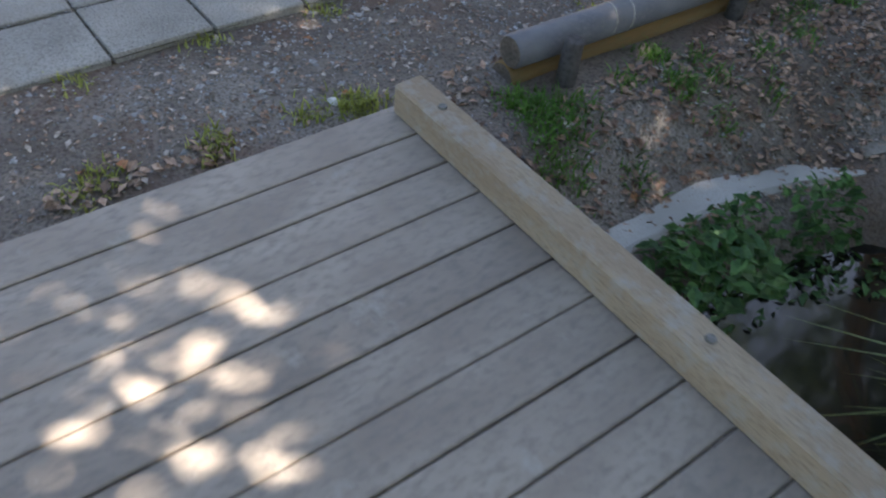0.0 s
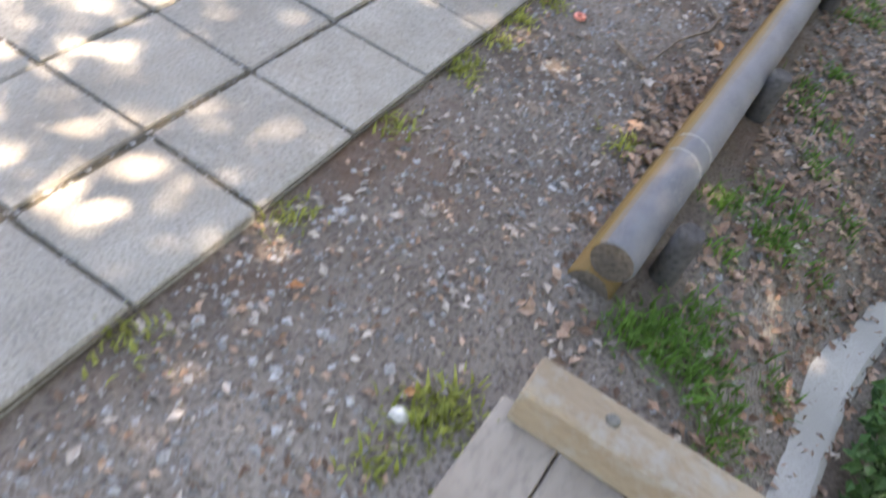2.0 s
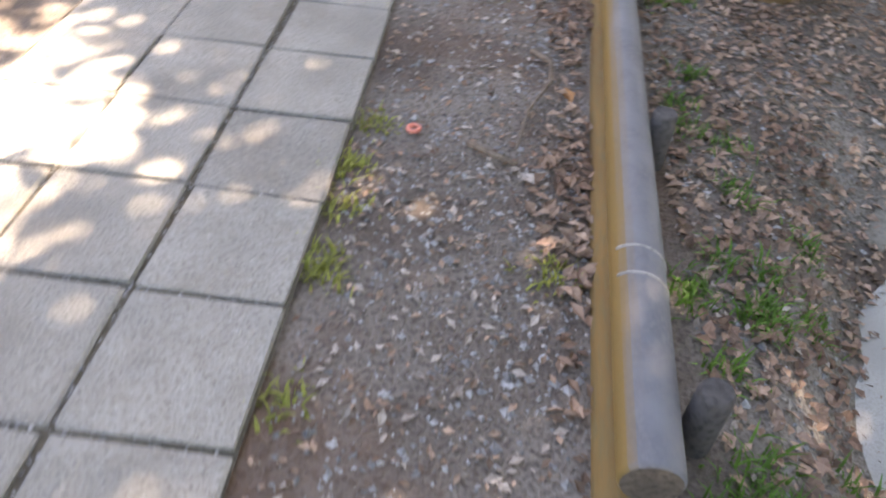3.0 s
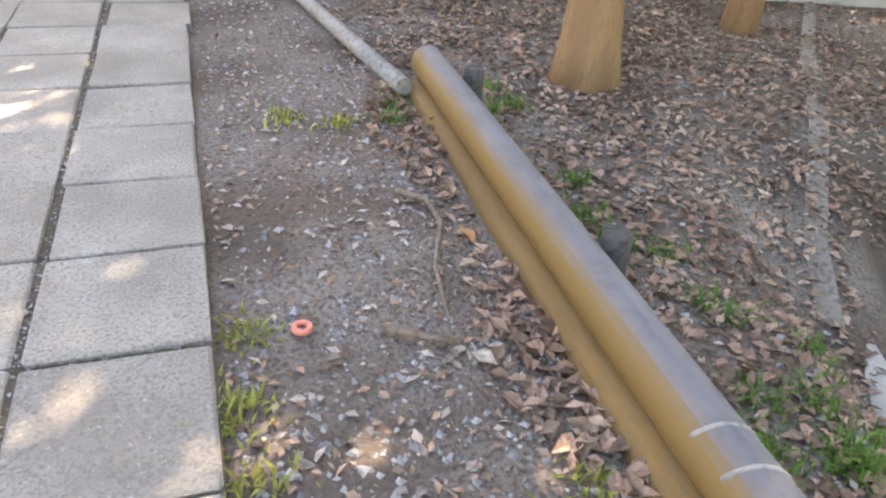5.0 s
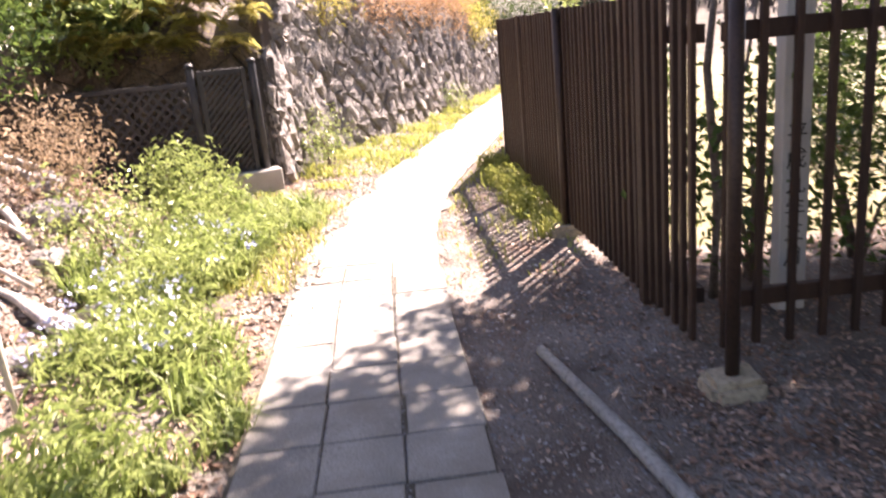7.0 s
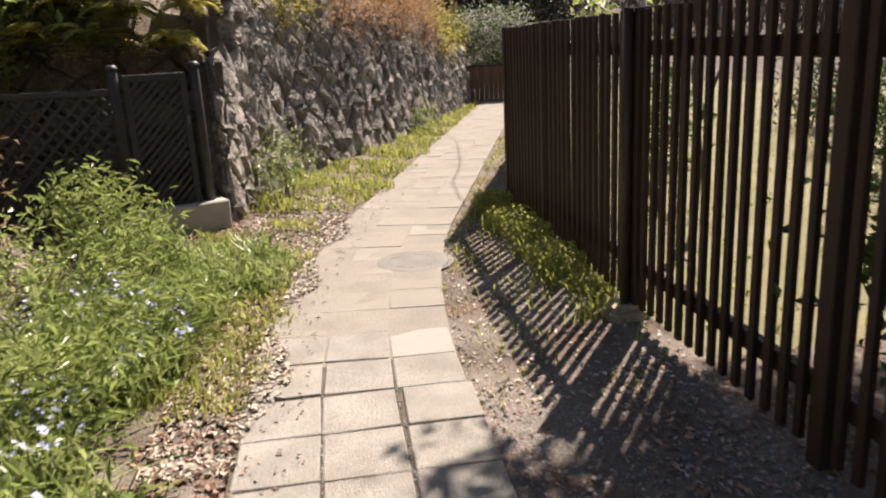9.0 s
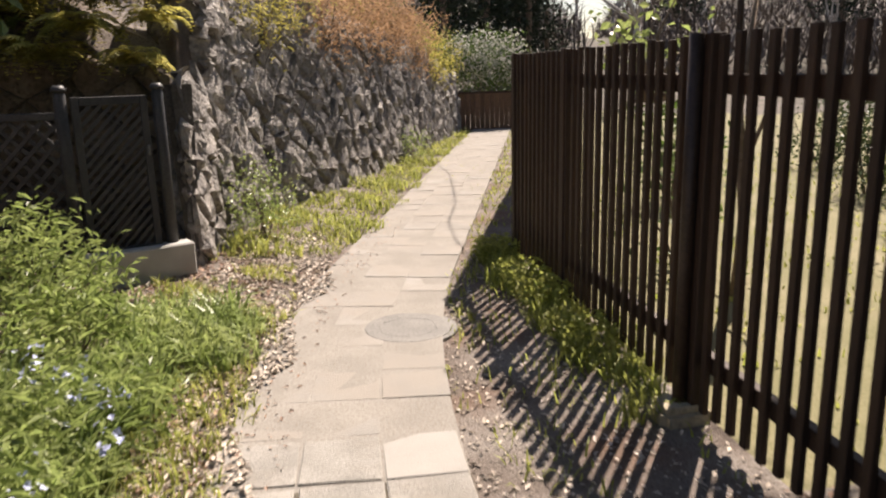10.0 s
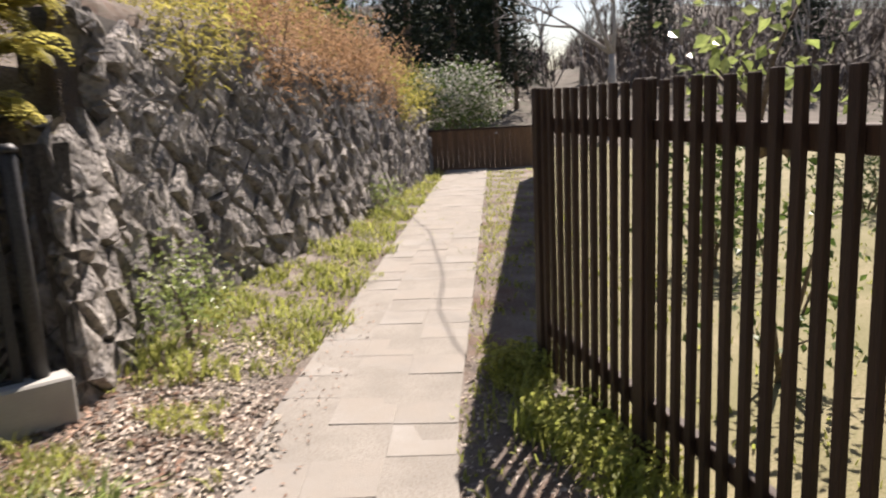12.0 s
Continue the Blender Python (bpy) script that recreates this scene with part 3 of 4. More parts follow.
tagged(new("long_grass", blade_mesh("long_grass", p, tall, M_GRASS, 0.0085, 1.1, 0.9)), "long lush green grass beside the path", "grass", kind="stuff")
p = on_ground(9000, -5.0, -3.2, 8.5, 13.0, lambda x, y: (x < left_edge(y) + 0.07 + 0.08 * np.sin(y * 5) * np.sin(y * 1.7)) & (np.sin(x * 5.2 + 1) * np.sin(y * 4.3 + x) + 0.5 * np.sin(x * 14) * np.sin(y * 12) > -0.9 + 1.15 * smooth(10.2, 11.2, y)))
tagged(new("short_grass", blade_mesh("short_grass", p, rng.uniform(0.04, 0.13, len(p)), M_YGRASS, 0.005, 1.0)), "yellow-green short grass at the path's edge", "grass", kind="stuff")
p = on_ground(2200, -5.3, -3.9, 7.2, 10.6, bed_keep)
p[:, 2] += rng.uniform(0.05, 0.26, len(p))
tagged(new("herb_leaves", leaf_mesh("herb_leaves", p, rng.uniform(0.04, 0.10, len(p)), M_GRASS, 0.6, 0.4)), "low leafy weeds among the grass", "weeds", kind="stuff")
c = on_ground(150, -5.1, -3.85, 6.9, 10.4, lambda x, y: np.sin(x * 4 + 1) * np.sin(y * 2.6) > -0.15)
p = np.repeat(c, 5, 0) + rng.normal(0, 0.035, (len(c) * 5, 3))
p[:, 2] += 0.28
tagged(new("pale_blue_flowers", leaf_mesh("pale_blue_flowers", p, rng.uniform(0.025, 0.05, len(p)), M_BLUE, 0.8, 0.9)), "small pale blue flowers scattered in the grass", "flowers", kind="stuff")
p = on_ground(15000, -2.3, -1.0, 9.3, 13.2, lambda x, y: (x > right_edge(y) + 0.15) & (rng.uniform(size=len(x)) < np.where(np.abs(x + 1.35 - 0.08 * np.sin(y * 4)) < 0.16 + 0.08 * np.sin(y * 7), 0.6, 0.015)))
tagged(new("fence_grass", blade_mesh("fence_grass", p, rng.uniform(0.05, 0.2, len(p)), M_YGRASS, 0.006, 1.0)), "yellow-green grass along the foot of the fence", "grass", kind="stuff")
p = on_ground(5200, -1.55, -1.05, 9.6, 13.2, lambda x, y: np.sin(y * 5) + np.sin(y * 2.3) > -0.4)
p[:, 2] += rng.uniform(0.02, 0.2, len(p))
tagged(new("fence_weeds", leaf_mesh("fence_weeds", p, rng.uniform(0.03, 0.07, len(p)), M_YGRASS, 0.5, 0.5)), "leafy weeds along the foot of the fence", "weeds", kind="stuff")
p = on_ground(30000, -2.6, 4.2, 11.0, 27.5, lambda x, y: (x > right_edge(y) + 0.03 + 0.06 * np.sin(y * 3)) & (x < -1.05 + np.clip(y - 12.95, 0, 99) * 0.36) & ((np.sin(x * 6 + y) * np.sin(y * 3.1) + 0.5 * np.sin(x * 15) * np.sin(y * 9) > 0.05) | (x < right_edge(y) + 0.16)))
tagged(new("verge_grass", blade_mesh("verge_grass", p, rng.uniform(0.02, 0.09, len(p)), M_YGRASS, 0.008, 1.2)), "short yellow-green verge grass under the fence", "grass", kind="stuff")
p = on_ground(40000, -4.2, 2.0, 13.4, 28, lambda x, y: (x < right_edge(y) - 1.15 + 0.10 * np.sin(y * 4) + 0.06 * np.sin(y * 11)) & (x > wall_x(y) - 0.02) & (np.sin(x * 5 + y * 2.2) * np.sin(y * 3.7 - x) + 0.6 * np.sin(x * 13) * np.sin(y * 11) > -0.6))
tagged(new("wall_foot_grass", blade_mesh("wall_foot_grass", p, rng.uniform(0.03, 0.13, len(p)) * (1.25 + 0.75 * np.sin(p[:, 0] * 4 + p[:, 1] * 3)), M_YGRASS, 0.009, 1.2)), "bright grass along the foot of the stone wall", "grass", kind="stuff")
p = on_ground(3500, -0.9, 6, 8.6, 20)
tagged(new("lawn_grass", blade_mesh("lawn_grass", p, rng.uniform(0.03, 0.07, len(p)), M_YGRASS, 0.008, 0.9)), "thin yellowish lawn behind the fence", "grass", kind="stuff")

# tufts by the logs, slabs and boardwalk
spots = [(-1.36, 1.8), (-1.42, 1.76), (-1.38, 1.72), (-1.3, 1.75), (-1.25, 1.82), (-1.2, 1.7), (-1.15, 1.62), (-1.5, 1.72), (-1.47, 1.78), (-1.321, 2.592), (-1.431, 2.431), (-1.41, 2.46), (-1.36, 2.206), (-1.218, 2.385), (-1.27, 2.40), (-1.04, 2.485), (-1.335, 3.405), (-1.305, 4.249), (-1.20, 3.17), (-1.34, 1.86), (-1.34, 1.95), (-1.42, 1.85), (-1.27, 1.72), (-1.22, 2.42), (-1.2, 2.55), (-1.02, 2.75), (-1.3, 3.25), (-1.26, 3.6), (-1.2, 2.9), (-1.2, 4.3), (-1.25, 4.5), (-1.68, 4.35), (-1.72, 4.2), (-1.12, 1.75), (-1.05, 2.0), (-1.45, 1.75)]
p = tufts([(x, y, 0) for x, y in spots], 62, 0.036)
tagged(new("grass_tufts", blade_mesh("grass_tufts", p, rng.uniform(0.025, 0.075, len(p)), M_TUFT, 0.0032, 1.1)), "fresh green grass tufts beside the logs", "grass", kind="stuff")
spots = [(-1.74, 1.24), (-1.75, 1.22), (-1.78, 0.69), (-1.82, 0.28), (-2.44, 2.8), (-2.385, 2.806), (-2.386, 2.391), (-1.92, 4.19), (-1.78, 2.45), (-1.78, 1.18), (-1.74, 1.25), (-1.80, 1.05), (-1.84, 0.72), (-1.86, 0.35), (-2.36, 1.45), (-2.37, 1.95), (-2.36, 2.6), (-2.35, 2.35), (-2.37, 0.95), (-2.37, 0.45), (-2.1, 4.25), (-2.34, 3.05)]
p = tufts([(x, y, 0) for x, y in spots], 75, 0.04)
tagged(new("moss_tufts", blade_mesh("moss_tufts", p, rng.uniform(0.015, 0.06, len(p)), M_YGRASS, 0.004, 1.0)), "mossy yellow-green tufts along slab and board edges", "grass", kind="stuff")
# stream bank greenery
p = on_ground(6000, -0.95, 1.3, 1.45, 2.75, lambda x, y: (bank_side(x, y) > 0.03) & (bank_side(x, y) < 0.40 + 0.2 * smooth(2.2, 3.2, y)))
p[:, 2] += rng.uniform(0.02, 0.12, len(p))
tagged(new("bank_leaves", leaf_mesh("bank_leaves", p, rng.uniform(0.03, 0.075, len(p)), M_HERB, 0.7, 0.55)), "dark leafy growth on the stream bank", "weeds", kind="stuff")
herb = empty("leafy_herb", -0.54, 1.86, -0.24, "bright green herb with lobed leaves on the stream bank", "plant")
pts = []
for i in range(26):
    a, r = rng.uniform(0, 6.28), rng.uniform(0.02, 0.17)
    cpt = np.array([r * math.cos(a), r * math.sin(a), 0.10 + 0.07 * rng.uniform() - r * 0.25])
    pts += [cpt + 0.03 * np.array([math.cos(a + k), math.sin(a + k), 0]) for k in (-1.6, -0.8, 0, 0.8, 1.6)]
part("leaves", leaf_mesh("leaves", pts, rng.uniform(0.06, 0.10, len(pts)), M_HERB, 2.2, 0.6), herb)
part("stems", blade_mesh("stems", np.column_stack([rng.normal(0, 0.03, (20, 2)), np.full(20, -0.08)]), np.full(20, 0.16), M_HERB, 0.004, 0.9), herb)
p = tufts([(0.25, 2.15, 0), (0.32, 2.2, 0)], 40, 0.04)
p[:, 2] = -0.45
tagged(new("reed_tuft", blade_mesh("reed_tuft", p, rng.uniform(0.3, 0.6, len(p)), M_GRASS, 0.004, 1.3, 1.0)), "arching grass blades over the stream", "grass", kind="stuff")

# fallen leaves, chips and gravel
def soil_keep(x, y):
    return (x > right_edge(y) + 0.02) & ~((x > -1.75) & (y < 1.42)) & ((bank_side(x, y) < 0.02) | (y > 3.3)) & ~((x > -1.66) & (x < -1.42) & (y > 1.75) & (y < 4.6))
p = on_ground(22000, -2.45, 2.2, -1, 8.6, lambda x, y: soil_keep(x, y) & (rng.uniform(size=len(x)) < np.where(x < -1.75, 0.75, 1.0)))
p[:, 2] += 0.008
tagged(new("fallen_leaves", leaf_mesh("fallen_leaves", p, rng.uniform(0.015, 0.055, len(p)) * np.where(p[:, 0] < -1.75, 0.62, 1.0), M_LITTER, 2.4, 0.55, 0.12)), "brown and rusty dead leaves on the soil", "leaf litter", kind="stuff")
p = on_ground(7500, -1.55, 0.9, 1.9, 6.4, soil_keep)
p[:, 2] += 0.01
tagged(new("leaf_carpet", leaf_mesh("leaf_carpet", p, rng.uniform(0.02, 0.055, len(p)), M_LITTER, 2.2, 0.6, 0.16)), "thick carpet of faded leaves under the trees", "leaf litter", kind="stuff")
p = on_ground(8500, -2.45, 2.2, -1, 8.6, soil_keep)
p[:, 2] += 0.006
tagged(new("pale_leaves", leaf_mesh("pale_leaves", p, rng.uniform(0.012, 0.045, len(p)), M_PALELEAF, 2.0, 0.5, 0.1)), "bleached leaf scraps scattered over the soil", "leaf litter", kind="stuff")
p = on_ground(15000, -6.8, -3.4, 4.4, 14.0, lambda x, y: (x < left_edge(y) + 0.03) & ((y > 11.2) | (x < -4.6) | (x > left_edge(y) - 0.45)))
p[:, 2] += 0.01
tagged(new("bank_litter", leaf_mesh("bank_litter", p, rng.uniform(0.03, 0.08, len(p)), M_LITTER, 2.5, 0.55, 0.15)), "dry brown leaves covering the bank", "leaf litter", kind="stuff")
p = on_ground(12000, -4.6, -2.9, 8.0, 14.6, lambda x, y: (x < left_edge(y) + 0.12 + 0.1 * np.sin(y * 3.7)) & (x > left_edge(y) - np.where(y > 10.5, 1.2, 0.4)))
p[:, 2] = np.where(p[:, 0] > left_edge(p[:, 1]), 0.008, p[:, 2] + 0.012)
tagged(new("bleached_litter", leaf_mesh("bleached_litter", p, rng.uniform(0.03, 0.07, len(p)), M_BLEACHED, 2.5, 0.5, 0.15)), "bleached dry leaves below the gate", "leaf litter", kind="stuff")


def pebbles(name, p, sizes, mat, label):
    """Small uneven eight-sided stones."""
    n = len(p)
    base = np.array([(1, 0, 0), (0, 1, 0), (-1, 0, 0), (0, -1, 0), (0, 0, 0.6), (0, 0, -0.6)], float)
    v = base[None] * rng.uniform(0.55, 1.25, (n, 6, 1)) + rng.normal(0, 0.15, (n, 6, 3))
    v = v * np.asarray(sizes)[:, None, None] + p[:, None, :]
    tri = np.array([(0, 1, 4), (1, 2, 4), (2, 3, 4), (3, 0, 4), (1, 0, 5), (2, 1, 5), (3, 2, 5), (0, 3, 5)])
    f = (tri[None] + (np.arange(n) * 6)[:, None, None]).reshape(-1, 3)
    tagged(new(name, mesh_of(name, v.reshape(-1, 3).tolist(), f.tolist(), mat)), label, "gravel", kind="stuff")


p = on_ground(36000, -2.45, -0.7, -1.5, 8.5, lambda x, y: soil_keep(x, y) & (rng.uniform(size=len(x)) < np.where(x < -1.6, np.where(y < 5.2, 0.55 + 0.5 * np.sin(x * 4.1 + 1.3 * y) * np.sin(y * 2.3 - x), 0.35), 0.3)))
pebbles("gravel", p, rng.uniform(0.002, 0.009, len(p)) * rng.choice([1, 1, 1, 1.3, 2.0], len(p)), M_PEBBLE, "grey gravel pressed into the soil")
def pile_keep(x, y):
    return np.abs(x + 1.73 - 0.03 * y * 0.6 + 0.05) < 0.07 + 0.05 * np.sin(y * 5)
p = on_ground(1300, -2.0, -1.5, 2.0, 4.6, pile_keep)
p[:, 2] += rng.uniform(0.005, 0.03, len(p))
tagged(new("leaf_drift", leaf_mesh("leaf_drift", p, rng.uniform(0.03, 0.07, len(p)), M_LITTER, 2.6, 0.5, 0.15)), "drift of dry brown leaves against the logs", "leaf litter", kind="stuff")
p = np.column_stack([rng.uniform(-0.45, 0.2, 700), rng.uniform(7.6, 15, 700)])
p = np.column_stack([left_edge(p[:, 1]) + p[:, 0] + 0.12, p[:, 1], np.full(len(p), 0.006)])
tagged(new("path_litter", leaf_mesh("path_litter", p, rng.uniform(0.012, 0.04, len(p)), M_LITTER, 3.0, 0.5, 0.12)), "small dry leaves blown along the edge of the slabs", "leaf litter", kind="stuff")
p = on_ground(3500, -2.55, -1.15, 8.3, 13.4, lambda x, y: (x > right_edge(y) + 0.01) & (rng.uniform(size=len(x)) < 0.75))
p[:, 2] += 0.008
tagged(new("verge_litter", leaf_mesh("verge_litter", p, rng.uniform(0.015, 0.05, len(p)), M_BLEACHED, 2.2, 0.5, 0.15)), "bleached leaf scraps on the soil below the fence", "leaf litter", kind="stuff")
p = on_ground(1500, -2.55, -1.2, 8.3, 13.4, lambda x, y: (x > right_edge(y) + 0.01) & (np.sin(x * 7) * np.sin(y * 3.3) > 0.1))
tagged(new("verge_tufts", blade_mesh("verge_tufts", p, rng.uniform(0.03, 0.1, len(p)), M_YGRASS, 0.005, 1.1)), "thin grass tufts on the soil below the fence", "grass", kind="stuff")
p = on_ground(6000, -6.8, -4.3, 4.8, 14.0)
p[:, 2] += 0.02
tagged(new("bank_scraps", leaf_mesh("bank_scraps", p, rng.uniform(0.03, 0.09, len(p)), M_BLEACHED, 1.8, 0.4, 0.2)), "bleached leaves and stalks strewn over the bank", "leaf litter", kind="stuff")
p = np.concatenate([np.column_stack([-2.41 - d + rng.normal(0, 0.006, 900), rng.uniform(-0.5, 8.8, 900), np.full(900, -0.008)]) for d in (0.379, 0.759)]
                   + [np.column_stack([rng.uniform(-3.55, -2.42, 70), np.full(70, -2.6 + 0.4 * k) + rng.normal(0, 0.005, 70), np.full(70, -0.009)]) for k in range(6, 28)])
pebbles("joint_grit", p, rng.uniform(0.002, 0.007, len(p)), M_PEBBLE, "grit caught in the joints between the slabs")
p = np.column_stack([rng.normal(-1.80, 0.035, 60), rng.uniform(0.1, 0.8, 60), rng.uniform(-0.03, -0.015, 60)])
tagged(new("edge_leaves", leaf_mesh("edge_leaves", p, rng.uniform(0.025, 0.06, len(p)), M_LITTER, 2.6, 0.6, 0.12)), "brown dry leaves caught along the end of the boardwalk", "leaf litter", kind="stuff")
# single leaves and stones that stand out
for x, y, s, m_, lab in ((-1.87, 0.42, 0.09, M_REDLEAF, "orange fallen leaf"), (-1.9, 0.3, 0.08, M_REDLEAF, "orange fallen leaf"),
                      (-2.2, 1.28, 0.07, M_REDLEAF, "orange fallen leaf"), (-1.83, 1.22, 0.05, M_REDLEAF, "rust red fallen leaf"), (-1.72, 3.35, 0.10, M_REDLEAF, "rust red fallen leaf"), (-1.72, 1.7, 0.06, M_PALELEAF, "bleached fallen leaf"),
                      (-1.85, 2.85, 0.09, M_PALELEAF, "bleached fallen leaf"), (-1.0, 1.95, 0.07, M_REDLEAF, "rust red fallen leaf"), (-2.25, 0.7, 0.06, M_PALELEAF, "bleached fallen leaf")):
    tagged(new("fallen_leaf", leaf_mesh("fallen_leaf", [(x, y, float(height(x, y)) + 0.015)], s * 0.8, m_, 3.0, 0.55, 0.15)), lab + " on the soil", "leaf", "single fallen leaves")
bm = bmesh.new()
for i in range(24):
    for k in range(8):
        a, b = 2 * math.pi * i / 24, 2 * math.pi * k / 8
        bm.verts.new(((0.0175 + 0.0075 * math.cos(b)) * math.cos(a), (0.0175 + 0.0075 * math.cos(b)) * math.sin(a), 0.008 * math.sin(b)))
bm.verts.ensure_lookup_table()
for i in range(24):
    for k in range(8):
        bm.faces.new([bm.verts[j] for j in (i * 8 + k, (i + 1) % 24 * 8 + k, (i + 1) % 24 * 8 + (k + 1) % 8, i * 8 + (k + 1) % 8)])
ring_me = bpy.data.meshes.new("plastic_ring")
bm.to_mesh(ring_me)
bm.free()
ring_me.materials.append(M_RING)
ring_me.shade_smooth()
tagged(new("plastic_ring", ring_me), "small pinkish red plastic ring on the soil", "ring").matrix_basis = pose(-2.22, 3.033, -0.022)
for pts in ([(-1.853, 3.628, -0.015), (-1.782, 3.548, -0.008), (-1.783, 3.394, 0.0), (-1.86, 3.195, -0.005), (-1.89, 2.98, -0.015)], [(-2.046, 2.984, -0.015), (-1.981, 2.941, -0.01), (-1.891, 2.898, -0.015)]):
    tagged(new("twig", tube("twig", pts, [0.009, 0.009, 0.008, 0.006, 0.005][:len(pts)], M_TWIG, 7, 0.1)), "thin crooked brown twig on the soil", "twig", "twigs on the soil")
for i in range(34):
    x, y = rng.uniform(-6.6, -4.7), rng.uniform(5.8, 11.0)
    a, L = rng.uniform(0, 6.28), rng.uniform(0.3, 0.9)
    pts = []
    for k in range(5):
        px, py = x + math.cos(a) * L * k / 4 + rng.normal(0, 0.02), y + math.sin(a) * L * k / 4 + rng.normal(0, 0.02)
        pts.append((px, py, float(height(px, py)) + 0.05 + 0.05 * math.sin(k)))
    tagged(new("dead_branch", tube("dead_branch", pts, [w * 0.022 for w in (1, 0.9, 0.75, 0.55, 0.3)] if i % 3 else [0.045, 0.043, 0.04, 0.036, 0.03], M_GREYTWIG, 7, 0.1)), "bleached dead branch lying on the leafy bank", "branch", "dead branches on the bank")


def shrub(name, x, y, z, rx, ry, rz, n, size, mat, label, stems=6, clump=0.16, aspect=0.5, extra=None):
    """A bush: stems and many leaf clumps, uneven, with gaps."""
    ob = empty(name, x, y, z, label, "shrub")
    k = max(n // 26, 1)
    u = rng.normal(size=(k, 3))
    u /= np.linalg.norm(u, axis=1)[:, None]
    c = u * rng.uniform(0.35, 1.0, (k, 1)) ** 0.5 * np.array([rx, ry, rz]) * rng.uniform(0.75, 1.12, (k, 1)) + np.array([0, 0, rz])
    p = np.repeat(c, 26, 0) + rng.normal(0, clump, (k * 26, 3))
    part("leaves", leaf_mesh("leaves", p, rng.uniform(0.6, 1.3, len(p)) * size, mat, 0.3, aspect), ob)
    if extra:
        q = np.repeat(c[c[:, 2] > rz * 0.6], 34, 0)
        q = q + rng.normal(0, clump, q.shape)
        part("blossom", leaf_mesh("blossom", q, size * 0.6, extra, 0.5, 0.9), ob, "clustered pale flowers")
    for i in range(stems):
        e = c[rng.randint(k)]
        part("stem", tube("stem", [(rng.normal(0, 0.05), rng.normal(0, 0.05), -0.15), tuple(e * 0.5 + rng.normal(0, 0.04, 3)), tuple(e)], [0.022, 0.014, 0.005], M_TWIG, 6), ob)
    return ob


tagged(new("culvert_ledge", block("culvert_ledge", 1.6, 0.16, 0.22, M_CONC, 0.012)), "low concrete ledge at the edge of the stream garden", "ledge").matrix_basis = pose(1.95, 5.75, -0.08, 0, 0, -18)

stake_me = tube("bank_stake", [(-4.64, 6.55, -0.15), (-4.64, 6.55, 0.6), (-4.63, 6.55, 1.25)], [0.022, 0.022, 0.021], M_BOARD, 12, 0.02)
tagged(new("bank_stake", stake_me), "slim whitish stake standing in the grassy bank", "stake")


def rock(x, y, sx, sy, sz, turn, mat=M_STONE, label="rough tan rock lying on the leafy bank", group="rocks on the bank"):
    bm = bmesh.new()
    bmesh.ops.create_icosphere(bm, subdivisions=2, radius=1)
    for v in bm.verts:
        v.co *= 1 + 0.35 * noise.noise(v.co * 1.4 + Vector((x * 3, y * 5, 0)))
        v.co = Vector((v.co.x * sx, v.co.y * sy, v.co.z * sz))
    me = bpy.data.meshes.new("rock")
    bm.to_mesh(me)
    bm.free()
    me.materials.append(mat)
    tagged(new("rock", me), label, "rock", group).matrix_basis = pose(x, y, float(height(x, y)) + sz * 0.3, 0, 0, turn)


for x, y, sx, sy, sz, turn in ((-5.75, 9.9, 0.32, 0.22, 0.15, 20), (-6.05, 10.6, 0.26, 0.2, 0.16, 70), (-5.5, 9.1, 0.2, 0.16, 0.1, 0), (-5.05, 7.6, 0.34, 0.18, 0.09, 10), (-5.9, 8.6, 0.22, 0.18, 0.1, 40), (-5.2, 10.4, 0.14, 0.12, 0.08, 0)):
    rock(x, y, sx, sy, sz, turn)
rock(-1.82, 1.165, 0.026, 0.018, 0.012, 30, M_BLOSSOM, "small white pebble beside the boardwalk", "")

# shrubs beside the gate and over the bank
shrub("bush", -5.3, 9.9, 0.0, 0.5, 0.9, 0.36, 1500, 0.06, M_GRASS, "loose green bush on the bank")
shrub("bush", -6.1, 10.6, 0.3, 0.7, 0.9, 0.6, 2400, 0.08, M_DRY, "dry brown bush on the bank near the gate", aspect=0.3)
shrub("fern_bush", -6.7, 13.9, 1.8, 1.0, 0.5, 0.7, 2600, 0.15, M_GRASS, "glossy green bush on the terrace above the gate")
shrub("fern_bush", -7.4, 11.8, 1.5, 1.2, 1.0, 0.7, 2600, 0.10, M_LEAF, "evergreen bush on the bank")
shrub("fern_bush", -7.2, 9.2, 1.2, 1.1, 1.3, 0.5, 2400, 0.10, M_DRY, "dry brown ferns on the bank", aspect=0.25)
shrub("wall_weed", -3.58, 14.35, -0.05, 0.22, 0.26, 0.40, 1000, 0.05, M_GRASS, "upright green weed at the foot of the stone wall")
shrub("wall_weed", -1.0, 21.2, -0.05, 0.3, 0.4, 0.25, 500, 0.06, M_GRASS, "green weed at the foot of the stone wall")
for bx, by, bh in ((-4.75, 11.5, 0.34), (-4.55, 10.7, 0.26), (-5.2, 12.0, 0.45), (-4.25, 9.6, 0.2), (-4.4, 8.6, 0.2), (-4.3, 7.2, 0.17), (-4.2, 6.0, 0.16)):
    shrub("leafy_weed", bx, by, -0.05, 0.42, 0.5, bh, 1100, 0.10, M_GRASS, "lush leafy weeds beside the path", stems=3, clump=0.11, aspect=0.22)
